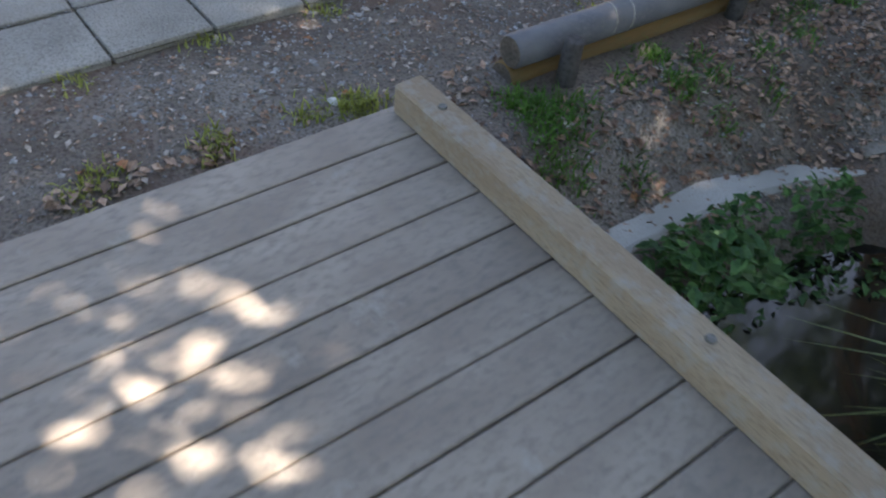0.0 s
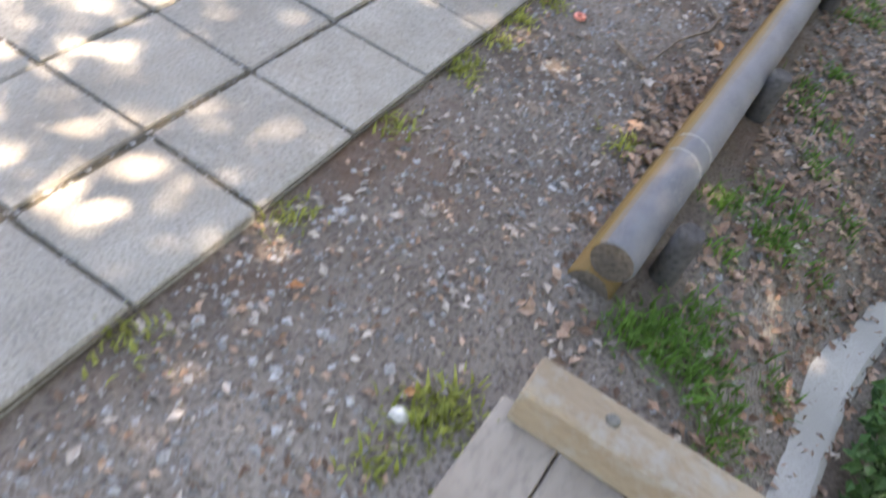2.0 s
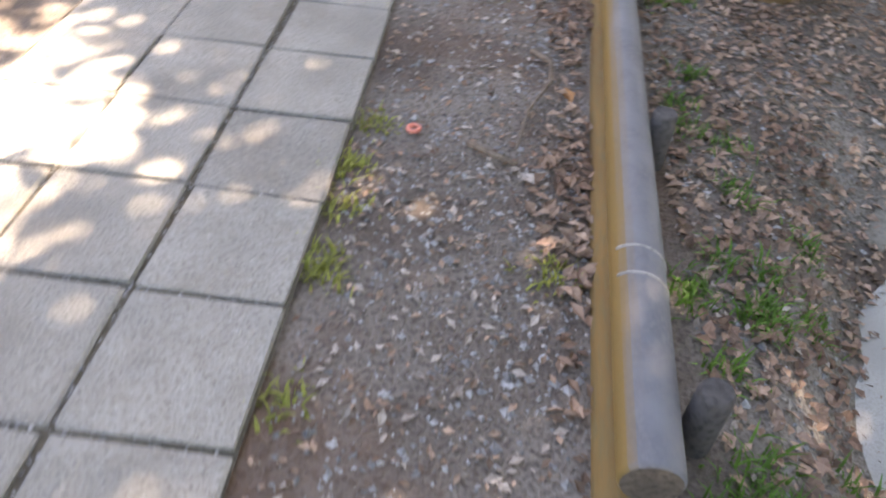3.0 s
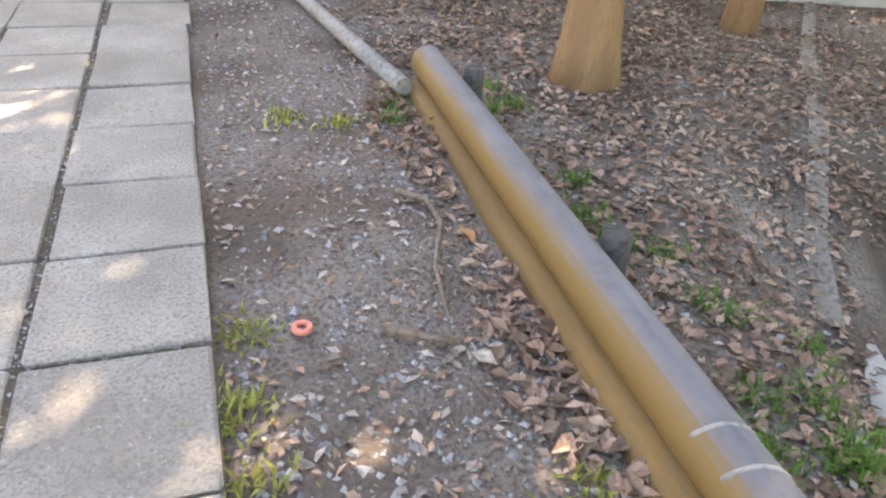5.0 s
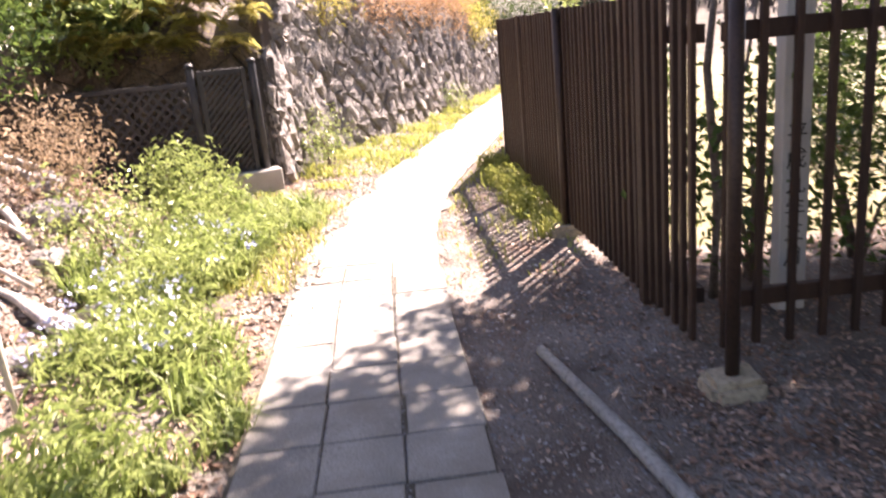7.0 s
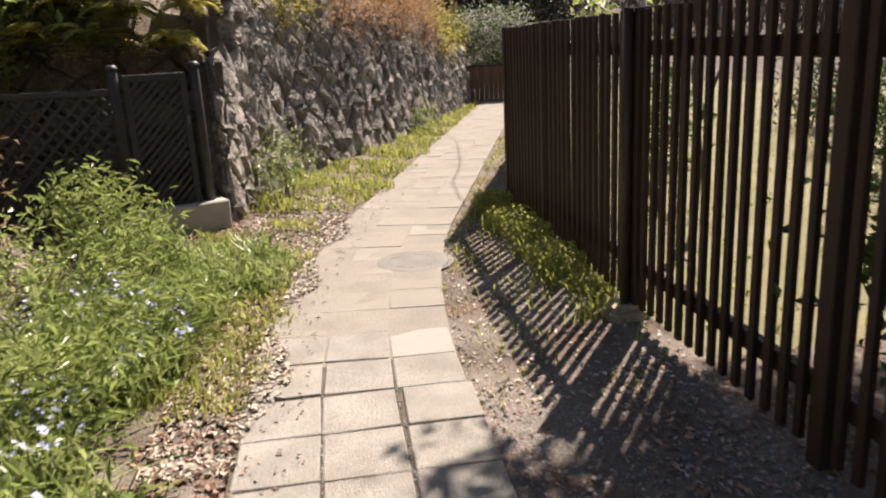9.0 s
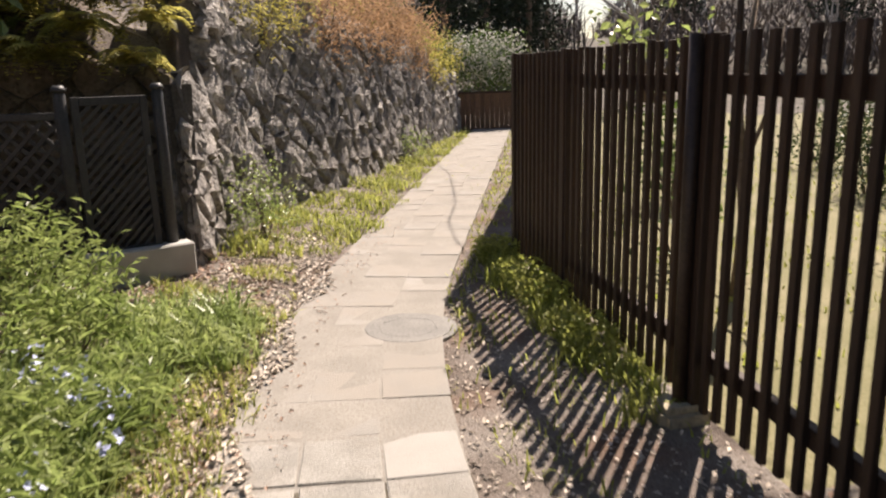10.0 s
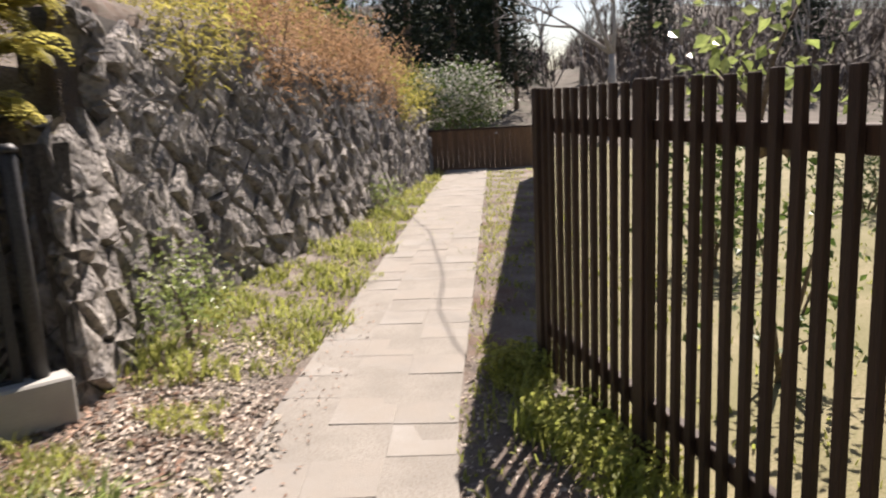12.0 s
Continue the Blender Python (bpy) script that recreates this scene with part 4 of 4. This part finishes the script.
def fern(x, y, z, n, length, mat, label):
    """Arching fronds, each a rib with two rows of narrow leaflets."""
    ob = empty("fern", x, y, z, label, "fern")
    for _ in range(n):
        a = rng.normal(-1.3, 1.5)
        L, lift, sag = length * rng.uniform(0.5, 1.4), rng.uniform(0.3, 1.5), rng.uniform(0.2, 0.6)
        out, side = np.array([math.cos(a), math.sin(a), 0]), np.array([-math.sin(a), math.cos(a), 0])
        up = np.array([0, 0, 1.0])
        v, f = [], []
        for k in range(1, 15):
            t = k / 14
            c = out * L * t * (1 - 0.15 * t) + up * L * (lift * t - (sag + lift * 0.75) * t * t)
            w, b = L * 0.29 * math.sin(math.pi * min(t * 0.85 + 0.14, 1)), L * 0.034
            for sg in (1, -1):
                tip = c + side * sg * w + out * w * 0.35 - up * w * 0.2
                o = len(v)
                v += [c - out * b, c + side * sg * w * 0.5 - out * b + up * 0.01, tip, c + side * sg * w * 0.5 + out * b * 1.4 + up * 0.01, c + out * b]
                f += [(o, o + 1, o + 3, o + 4), (o + 1, o + 2, o + 3)]
        part("frond", mesh_of("frond", v, f, mat), ob)
    return ob


for x, y, z, n, L in ((-4.62, 13.72, 1.85, 30, 0.42), (-5.05, 13.72, 2.15, 30, 0.45), (-4.42, 13.95, 2.25, 26, 0.38), (-5.95, 13.7, 1.95, 30, 0.5), (-5.35, 13.66, 1.9, 30, 0.45), (-6.5, 13.7, 2.05, 24, 0.5), (-5.4, 14.15, 2.5, 28, 0.5), (-4.75, 14.2, 2.5, 26, 0.45),
                      (-4.95, 13.95, 2.45, 26, 0.42), (-5.7, 13.95, 2.35, 26, 0.48), (-6.2, 14.1, 2.5, 24, 0.5), (-4.45, 14.35, 2.6, 22, 0.4), (-5.2, 14.5, 2.8, 26, 0.5), (-6.9, 14.0, 2.4, 22, 0.55), (-5.9, 14.6, 2.9, 24, 0.5)):
    fern(x, y, z, n, L, M_FERN, "yellow-green fern with arching fronds above the gate")
# growth hanging over the wall
for i, (y, mat, s, lab) in enumerate(((16.6, M_FERN, 0.09, "yellow-green ferns hanging over the wall"), (18.2, M_RUST, 0.10, "rusty dry grasses hanging over the wall"),
                                (19.8, M_RUST, 0.10, "rusty dry grasses hanging over the wall"), (21.5, M_RUST, 0.11, "rusty dry grasses hanging over the wall"), (23.4, M_RUST, 0.11, "rusty dry grasses hanging over the wall"), (25.4, M_FERN, 0.11, "yellowish growth hanging over the wall"))):
    x = float(wall_x(y))
    zt = float(np.interp(y, [14, 17, 20, 23, 26, 28.5], [2.7, 2.5, 2.4, 2.25, 1.8, 1.6]))
    shrub("hanging_growth", x - 0.35, y, zt - 0.45, 0.6, 1.15, 0.65, 2600, s, mat, lab, clump=0.2, aspect=0.18)
    shrub("hanging_growth", x - 1.4, y + 0.4, zt + 0.1, 0.9, 1.1, 0.8, 1800, s, (M_FERN, M_LEAF, M_RUST)[i % 3], "mixed dry and green growth above the wall", clump=0.2, aspect=0.25)
shrub("flowering_shrub", 2.4, 29.6, 0.9, 1.5, 0.9, 0.95, 3800, 0.11, M_LEAF, "white-flowering evergreen shrub behind the end fence", clump=0.2, extra=M_BLOSSOM)
shrub("evergreen_shrub", 0.6, 29.8, 1.2, 1.2, 0.9, 0.9, 2600, 0.12, M_LEAF, "dark evergreen shrub behind the wall", clump=0.2)
# garden behind the fence
for x, y, rz, n in ((-0.35, 7.7, 0.75, 900), (0.5, 7.9, 0.85, 1100), (1.5, 7.6, 0.9, 1100), (0.2, 12.2, 0.75, 260), (1.6, 15.2, 0.7, 1200), (3.6, 13.0, 0.9, 1600)):
    shrub("camellia_shrub", x, y, 0.0, 0.5, 0.45, rz, n, 0.085, M_LEAF, "broad-leaved evergreen shrub behind the fence", clump=0.18, aspect=0.55)
for x, y, rz, n in ((3.2, 9.6, 0.5, 1100), (4.6, 11.2, 0.6, 1400), (4.4, 15.0, 0.6, 1400), (5.6, 17.5, 0.6, 1400), (2.6, 11.4, 0.35, 700), (5.4, 9.4, 0.6, 1300)):
    shrub("garden_shrub", x, y, 0.0, 0.75, 0.8, rz, n, 0.08, M_DARKSHRUB, "rounded dark evergreen shrub on the lawn", clump=0.18, aspect=0.5)
shrub("young_tree", -0.35, 11.6, 1.6, 0.4, 0.5, 0.4, 140, 0.085, M_GRASS, "young tree with yellow-green leaves above the fence", clump=0.14, aspect=0.6)


# ---- trees ----
rng.seed(23)
def tree(name, trunk, radii, limbs, label, bark, crown=None, leaf=0.12, mat=M_LEAF):
    ob = empty(name, *trunk[0], label, "tree")
    o = Vector(trunk[0])
    part("trunk", tube("trunk", [Vector(p) - o for p in trunk], radii, bark, 14, 0.04), ob)
    for pts, r in limbs:
        part("limb", tube("limb", [Vector(p) - o for p in pts], np.linspace(r, r * 0.3, len(pts)), bark, 9, 0.05), ob)
    if crown is not None and len(crown):
        p = np.repeat(np.asarray(crown), 42, 0)
        p = p + rng.normal(0, 0.20, p.shape) - np.array(trunk[0])
        part("crown", leaf_mesh("crown", p, rng.uniform(0.7, 1.3, len(p)) * leaf, mat, 0.8, 0.5), ob)
    return ob


def crown_points(n, cx_, cy_, rx, ry, z0, z1):
    """Clumps of one unseen crown, shaped so its shade ends where the path opens."""
    out = []
    while len(out) < n:
        a, r = rng.uniform(0, 6.283), math.sqrt(rng.uniform())
        x, y, zz = cx_ + rx * r * math.cos(a), cy_ + ry * r * math.sin(a), rng.uniform(z0, z1)
        gx_, gy_ = x - 0.483 * zz, y - 0.694 * zz
        rim = min(6.3 + 1.4 * (gx_ + 3.6), 7.95 + 0.2 * max(gx_ + 2, 0)) + 0.25 * math.sin(gx_ * 4)
        # clumps left out so that sun patches land on slabs, bank and deck
        if gx_ < -2.95 + 0.2 * math.sin(gy_ * 3) and 1.3 < gy_ < 4.8 and rng.uniform() < (0.98 if gy_ < 3.5 else 0.75):
            continue
        if gx_ < -3.5 and 4.5 < gy_ < 7.5 and rng.uniform() < 0.7:
            continue
        if math.hypot(gx_ + 1.05, (gy_ - 0.38) * 0.85) < 0.43 and rng.uniform() < 0.35:
            continue
        if gy_ < rim and noise.noise((x * 0.9, y * 0.9, zz * 0.9)) > -0.34:
            out.append((x, y, zz))
    # extra clumps added only to shade the deck
    for _ in range(n // 10):
        gx_, gy_, zz = rng.uniform(-1.7, 0.2), rng.uniform(0.9, 1.6), rng.uniform(z0, z1)
        out.append((gx_ + 0.483 * zz, gy_ + 0.694 * zz, zz))
    for _ in range(n // 75):
        gx_, gy_, zz = rng.uniform(-1.9, -0.4), rng.uniform(-0.5, 0.9), rng.uniform(z0, z1)
        out.append((gx_ + 0.483 * zz, gy_ + 0.694 * zz, zz))
    return out


tree("garden_tree", [(-0.77, 4.54, -0.2), (-0.77, 4.54, 0.1), (-0.77, 4.55, 0.45), (-0.66, 4.62, 0.85), (-0.4, 4.8, 2.0), (0.2, 5.5, 3.6), (0.8, 6.3, 5.2)], [0.20, 0.135, 0.11, 0.10, 0.09, 0.075, 0.04],
     [([(-0.74, 4.57, 0.52), (-0.5, 4.5, 0.58), (0.0, 4.5, 0.64), (0.6, 4.6, 1.0), (1.2, 4.8, 2.6)], 0.055), ([(0.0, 5.3, 3.0), (0.8, 5.0, 4.2), (2.0, 5.0, 5.2)], 0.05), ([(0.0, 5.3, 3.0), (-0.4, 6.4, 4.4), (-0.3, 7.6, 5.4)], 0.05)],
     "tan-barked leaning tree with a side branch beside the log edging", M_BARK, crown_points(560, 0.6, 6.4, 3.2, 3.6, 4.6, 7.2), 0.13)
tree("garden_tree", [(0.52, 5.22, -0.2), (0.54, 5.22, 0.2), (0.6, 5.25, 1.0), (0.9, 5.6, 2.6), (1.7, 6.6, 4.8), (2.2, 7.2, 6.0)], [0.13, 0.09, 0.08, 0.07, 0.05, 0.03],
     [([(0.9, 5.6, 2.6), (2.0, 5.2, 4.0), (3.0, 4.6, 5.4)], 0.05)], "slim tan-barked tree behind the leaning one", M_BARK, crown_points(560, 2.6, 5.6, 3.2, 4.2, 5.0, 8.0), 0.13)
tree("garden_tree", [(1.3, 8.3, -0.2), (1.32, 8.3, 0.8), (1.4, 8.5, 2.4), (1.8, 9.2, 4.6), (2.2, 9.8, 6.4)], [0.13, 0.10, 0.09, 0.07, 0.03],
     [([(1.4, 8.5, 2.4), (2.6, 8.2, 4.0), (3.6, 8.4, 5.6)], 0.05), ([(1.4, 8.5, 2.4), (0.6, 9.4, 4.0), (0.2, 10.2, 5.4)], 0.05)], "brown-barked tree behind the fence", M_BARK, crown_points(1000, 1.2, 9.6, 3.9, 3.4, 4.8, 7.2), 0.13)
# four more trees, added only to block skylight and deepen the shade
for x, y, h in ((6.5, 1.0, 9), (3.5, -5.0, 9), (-2.5, -7.5, 9), (7.5, 6.5, 8)):
    cr = [(x + 2.8 * math.cos(a) * q, y + 2.8 * math.sin(a) * q, rng.uniform(2.2, h)) for a, q in zip(rng.uniform(0, 6.283, 420), np.sqrt(rng.uniform(0.05, 1, 420)))]
    tree("garden_tree", [(x, y, -0.3), (x, y, 1.2), (x + 0.2, y + 0.1, 3.5), (x + 0.1, y, h - 1)], [0.2, 0.16, 0.13, 0.05],
         [([(x, y, 2.0), (x + 1.0, y + 0.6, 3.2), (x + 2.0, y + 1.0, 4.5)], 0.07), ([(x, y, 2.4), (x - 1.0, y - 0.5, 3.6), (x - 2.0, y - 0.6, 5.0)], 0.07)], "tall leafy evergreen tree added to block skylight", M_BARK, cr, 0.17)
for x, y, r in ((0.35, 7.35, 0.05), (0.75, 7.3, 0.06), (0.15, 11.2, 0.04), (-0.75, 7.5, 0.035)):
    tree("sapling", [(x, y, -0.1), (x + 0.03, y, 0.6), (x - 0.02, y + 0.05, 1.4), (x + 0.1, y + 0.1, 2.3)], [r, r * 0.85, r * 0.7, r * 0.4],
         [([(x, y, 0.9), (x + 0.25, y + 0.1, 1.4), (x + 0.4, y + 0.2, 2.0)], r * 0.5)], "slim brown sapling stems behind the fence", M_TWIG)


def bare_tree(x, y, h, label="leafless grey tree beyond the fence"):
    z0 = float(height(x, y)) - 0.1
    limbs = []

    def grow(p, d, L, r, depth):
        q = [p]
        for k in range(3):
            d = (d + Vector(rng.normal(0, 0.13, 3)) + Vector((0, 0, 0.05))).normalized()
            q.append(q[-1] + d * L / 3)
        limbs.append((q, r))
        if depth:
            for _ in range(3):
                grow(q[rng.randint(2, 4)], (d + Vector(rng.normal(0, 0.5, 3))).normalized(), L * 0.68, r * 0.55, depth - 1)
    top = Vector((x, y, z0 + h * 0.35))
    for _ in range(3):
        grow(top, Vector((rng.normal(0, 0.35), rng.normal(0, 0.35), 1)).normalized(), h * 0.33, h * 0.012, 3 if h > 8.5 else 2)
    tree("bare_tree", [(x, y, z0), (x, y, z0 + h * 0.2), tuple(top)], [h * 0.022, h * 0.018, h * 0.015], limbs, label, M_GREYTWIG)


for x, y, h in ((10.3, 36, 9), (19, 46, 7), (15, 50, 6), (25, 44, 6), (24, 56, 8), (31, 52, 7), (17, 62, 8)):
    bare_tree(x, y, h)


def conifer(x, y, h, w):
    z0 = float(height(x, y)) - 0.2
    ob = empty("conifer", x, y, z0, "dark green conifer on the slope beyond the path", "tree")
    part("trunk", tube("trunk", [(0, 0, 0), (0, 0, h * 0.5), (0, 0, h)], [w * 0.07, w * 0.05, 0.02], M_TWIG, 8), ob)
    n = 2600
    t = rng.uniform(0.08, 1, n) ** 0.8
    a = rng.uniform(0, 6.283, n)
    r = w * (1.03 - t) * rng.uniform(0.35, 1.05, n) * (0.8 + 0.25 * np.sin(a * 5 + t * 30))
    part("crown", leaf_mesh("crown", np.stack([r * np.cos(a), r * np.sin(a), t * h], 1), rng.uniform(0.3, 0.8, n) * w * 0.22, M_DARKLEAF, 0.4, 0.4), ob)


for x, y, h, w in ((-3, 35, 9, 2.4), (-0.5, 38, 11, 2.8), (2.5, 37, 10, 2.6), (5, 40, 9, 2.6), (-7, 32, 9, 2.5), (-10, 28, 9, 2.6), (9.0, 50, 10, 2.6), (7.2, 41, 11, 2.4), (8.7, 43, 10, 1.9), (4.2, 46, 13, 3), (6.3, 47, 13, 2.8), (22, 55, 10, 3), (-9, 21, 8, 2.4), (-12, 15, 8, 2.4), (7.5, 44, 8, 2.4), (30, 50, 9, 3)):
    conifer(x, y, h, w)
# leafless woods on the hills
a = rng.uniform(-0.4, 3.5, 60000)
r = 40 + 100 * rng.uniform(0, 1, 60000) ** 1.3
keep = np.abs(a - 1.245) > 0.02
a, r = a[keep], r[keep]
px, py = r * np.cos(a), 8 + r * np.sin(a)
p = np.column_stack([px, py, height(px, py) + rng.uniform(0, 0.8, len(a))])
tagged(new("far_woods", blade_mesh("far_woods", p, rng.uniform(0.8, 3.0, len(p)), M_BAREWOOD, 0.05, 1.2)), "brownish leafless woods on the far hills", "woods", kind="stuff")

# cable between the garden trees, whose thin shadow crosses the path
tagged(new("overhead_cable", tube("overhead_cable", [(1.8, 9.2, 4.6), (0.97, 13.5, 4.75), (0.78, 16.9, 4.9), (0.9, 18.0, 4.95), (1.26, 19.3, 5.0), (1.75, 22.2, 5.1), (2.4, 29, 6.2), (2.5, 36.8, 9.5)], [0.009] * 8, M_POLE, 6)), "thin black cable hung above the path", "cable")

# ---- stone wall ----
def lip_at(y):
    return float(np.interp(y, [12, 14, 17, 20, 23, 26, 28.5], [2.75, 2.75, 2.55, 2.45, 2.3, 1.85, 1.65]))


class Face:
    """A wall face along a plan line: u metres along it, v metres up, leaning back a little."""

    def __init__(self, line, batter=0.10):
        self.line = [Vector((*p, 0)) for p in line]
        self.runs = [(b - a).length for a, b in zip(self.line, self.line[1:])]
        self.length, self.batter = sum(self.runs), batter

    def at(self, u, v, out=0.0):
        u = min(max(u, 0), self.length - 1e-6)
        for a, b, L in zip(self.line, self.line[1:], self.runs):
            if u <= L:
                break
            u -= L
        t = (b - a).normalized()
        n = Vector((t.y, -t.x, 0))
        return a + t * u + n * (out - v * self.batter) + Vector((0, 0, v - 0.06))


def stones(face, top, parent, limit, du=0.34, dv=0.37, mat=None):
    """Irregular stones laid on the slant, each with a rough raised front; the nearest are pieces of their own."""
    node = {}

    def corner(i, j):
        if (i, j) not in node:
            node[i, j] = (du * (i - j) * 0.72 + random.uniform(-0.10, 0.10), dv * (i + j) * 0.62 + random.uniform(-0.095, 0.095))
        return node[i, j]
    made, rv, rf = 0, [], []
    cells = []
    for i in range(-2, 140):
        for j in range(-140, 140):
            u, v = du * (i - j) * 0.72, dv * (i + j + 1) * 0.62
            if -0.15 < u < face.length + 0.1 and -0.1 < v < top(min(max(u, 0), face.length)) + 0.02:
                cells.append((u, i, j))
    cells.sort()
    for u, i, j in cells:
        q = [corner(i, j), corner(i + 1, j), corner(i + 1, j + 1), corner(i, j + 1)]
        mu, mv = sum(c[0] for c in q) / 4, sum(c[1] for c in q) / 4
        ring = []
        for k in range(4):
            a, b = q[k], q[(k + 1) % 4]
            ring.append(a)
            ring.append(((a[0] + b[0]) / 2 + random.uniform(-0.015, 0.015), (a[1] + b[1]) / 2 + random.uniform(-0.015, 0.015)))
        tilt_u, tilt_v, base = random.uniform(-0.22, 0.22), random.uniform(-0.22, 0.22), random.uniform(0.03, 0.10)
        verts = []
        for shrink, depth in ((0.98, -0.08), (0.97, 0.25), (0.82, 0.85), (0.48, 1.05)):
            for c in ring:
                x, y = mu + (c[0] - mu) * shrink, mv + (c[1] - mv) * shrink
                o = -0.06 if depth < 0 else depth * (base + tilt_u * (x - mu) + tilt_v * (y - mv) + random.uniform(-0.022, 0.022))
                verts.append(face.at(x, max(y, -0.05), max(o, -0.06)))
        verts.append(face.at(mu, max(mv, 0), base + random.uniform(-0.02, 0.025)))
        faces = []
        for ring_i in range(3):
            for k in range(8):
                a, b = ring_i * 8 + k, ring_i * 8 + (k + 1) % 8
                faces.append((a, b, b + 8, a + 8))
        faces += [(24 + k, 24 + (k + 1) % 8, 32) for k in range(8)]
        if made < limit:
            part("stone", mesh_of("stone", verts, faces, mat or M_STONE), parent)
            made += 1
        else:
            o = len(rv)
            rv += verts
            rf += [tuple(o + k for k in f) for f in faces]
    if rv:
        tagged(part("far_stones", mesh_of("far_stones", rv, rf, M_STONE_FAR), parent, "grey rubble stones"), kind="stuff")


M_STONE_FAR = material("wall_stone_joined", (0.155, 0.143, 0.134), (0.40, 0.366, 0.33), 3.0, 0.88, 1.0, 20, 0.05, island=0.38, c=(0.13, 0.115, 0.10))

for m_ in (M_STONE, M_STONE_FAR):      # old damp stains
    dirt_over(m_, (0.095, 0.09, 0.085), 0.8, 0.50, 0.64)


def wall_core(face, top, name, label, thick=0.4):
    v, f = [], []
    n = 40
    for k in range(n + 1):
        u = face.length * k / n
        for vv, o in ((-0.2, -0.012), (top(u), -0.012), (top(u), -thick), (-0.2, -thick)):
            v.append(face.at(u, vv, o))
    for k in range(n):
        for s in range(4):
            a, b = k * 4 + s, k * 4 + (s + 1) % 4
            f.append((a, b, b + 4, a + 4))
    f += [(3, 2, 1, 0), tuple(n * 4 + s for s in range(4))]
    return tagged(new(name, mesh_of(name, v, f, M_MORTAR)), label, "wall", kind="structure")


main_face = Face(WALL)
def main_top(u):
    return lip_at(14.5 + max(u - 0.6, 0) * 0.93)
stone_wall = wall_core(main_face, main_top, "wall_north", "rough grey rubble stone retaining wall beside the path")
stones(main_face, main_top, stone_wall, 295)
pier_face = Face([(-4.36, 13.42), (-4.12, 13.3), (-4.02, 13.8), (-4.00, 14.2), (-4.06, 14.85)], 0.06)
pier = wall_core(pier_face, lambda u: 1.72, "wall_pier", "low rubble stone pier between gate and wall", 0.09)
stones(pier_face, lambda u: 1.72, pier, 120, 0.38, 0.34)
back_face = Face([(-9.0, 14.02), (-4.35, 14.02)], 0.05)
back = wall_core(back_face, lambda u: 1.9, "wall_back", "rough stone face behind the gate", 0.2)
# rock colour darkened here to paint in the shade behind the gate
stones(back_face, lambda u: 1.85, back, 120, 0.42, 0.36, material("rock_darkened_for_shade", (0.10, 0.08, 0.06), (0.2, 0.16, 0.115), 3, 0.95, 0.8, 25, 0.03, vary=0.3))

# ---- manhole and paving ----
mh = empty("manhole_cover", -2.42, 10.98, -0.031, "round worn grey iron manhole cover set in the paving", "manhole")
def disc(name, r, z0, z1, mat):
    return tube(name, [(0, 0, z0), (0, 0, z1 - 0.004), (0, 0, z1)], [r, r, r - 0.004], mat, 40)
part("rim", disc("rim", 0.34, 0.0, 0.026, M_IRON), mh)
part("lid", disc("lid", 0.305, 0.0, 0.032, M_IRON), mh)
for k in range(6):
    part("rib", block("rib", 0.02, 0.16, 0.006, M_IRON, 0.002), mh, m=pose(0.19 * math.cos(k * 1.047), 0.19 * math.sin(k * 1.047), 0.0275, 0, 0, math.degrees(k * 1.047)))

bed_y = np.arange(-3.4, 28.6, 0.4)
bv = [(float(right_edge(y)) + o, float(y), -0.013 if y < 9 else -0.0016) for y in bed_y for o in (-1.15, 0.0)]
bf = [(2 * i, 2 * i + 1, 2 * i + 3, 2 * i + 2) for i in range(len(bed_y) - 1)]
bed_me = mesh_of("pavement", bv, bf, M_JOINT)
bed_me.materials.append(M_DUST)
for poly in bed_me.polygons:
    poly.material_index = 1 if poly.center.y > 9 else 0
paving = tagged(new("pavement", bed_me), "path of square grey concrete slabs with dirt joints", "pavement", kind="structure")
slab_sizes = [block("slab", 0.368 - 0.003 * k, 0.387, 0.06, M_SLAB, 0.006, 0.003) for k in range(3)]
wide_slabs = [block("slab", 0.373, 0.397 - 0.002 * k, 0.06, M_SLABDUSTY, 0.003, 0.002) for k in range(3)]
M_PALESLAB = material("pale_slab", (0.265, 0.25, 0.228), (0.325, 0.306, 0.28), 2.2, 0.9, 0.3, 130, c=(0.29, 0.27, 0.245))
pale = block("slab", 0.364, 0.391, 0.06, M_PALESLAB, 0.004)
y, r = -2.8, 0
while y < 28.3:
    slope = math.atan(float(right_edge(y + 0.2) - right_edge(y - 0.2)) / 0.4)
    for c in range(3):
        d = (0.187, 0.571, 0.947)[c]
        x, yy = float(right_edge(y)) - d * math.cos(slope), y + d * math.sin(slope)
        if math.hypot(x + 2.42, yy - 10.98) < 0.36:
            continue
        me = pale if (c == 0 and r in (30, 31)) else (slab_sizes if y < 9.3 else wide_slabs)[(r * 5 + c) % 3]
        part("slab", me, paving, m=pose(x + random.uniform(-0.005, 0.005) + (0.018 if c == 0 and random.random() < 0.2 else 0), yy + random.uniform(-0.005, 0.005), -0.061 + random.uniform(-0.004, 0.003),
                                        random.uniform(-0.5, 0.5), random.uniform(-0.5, 0.5), -math.degrees(slope) + random.uniform(-0.8, 0.8)))
    y, r = y + 0.4 * math.cos(slope), r + 1
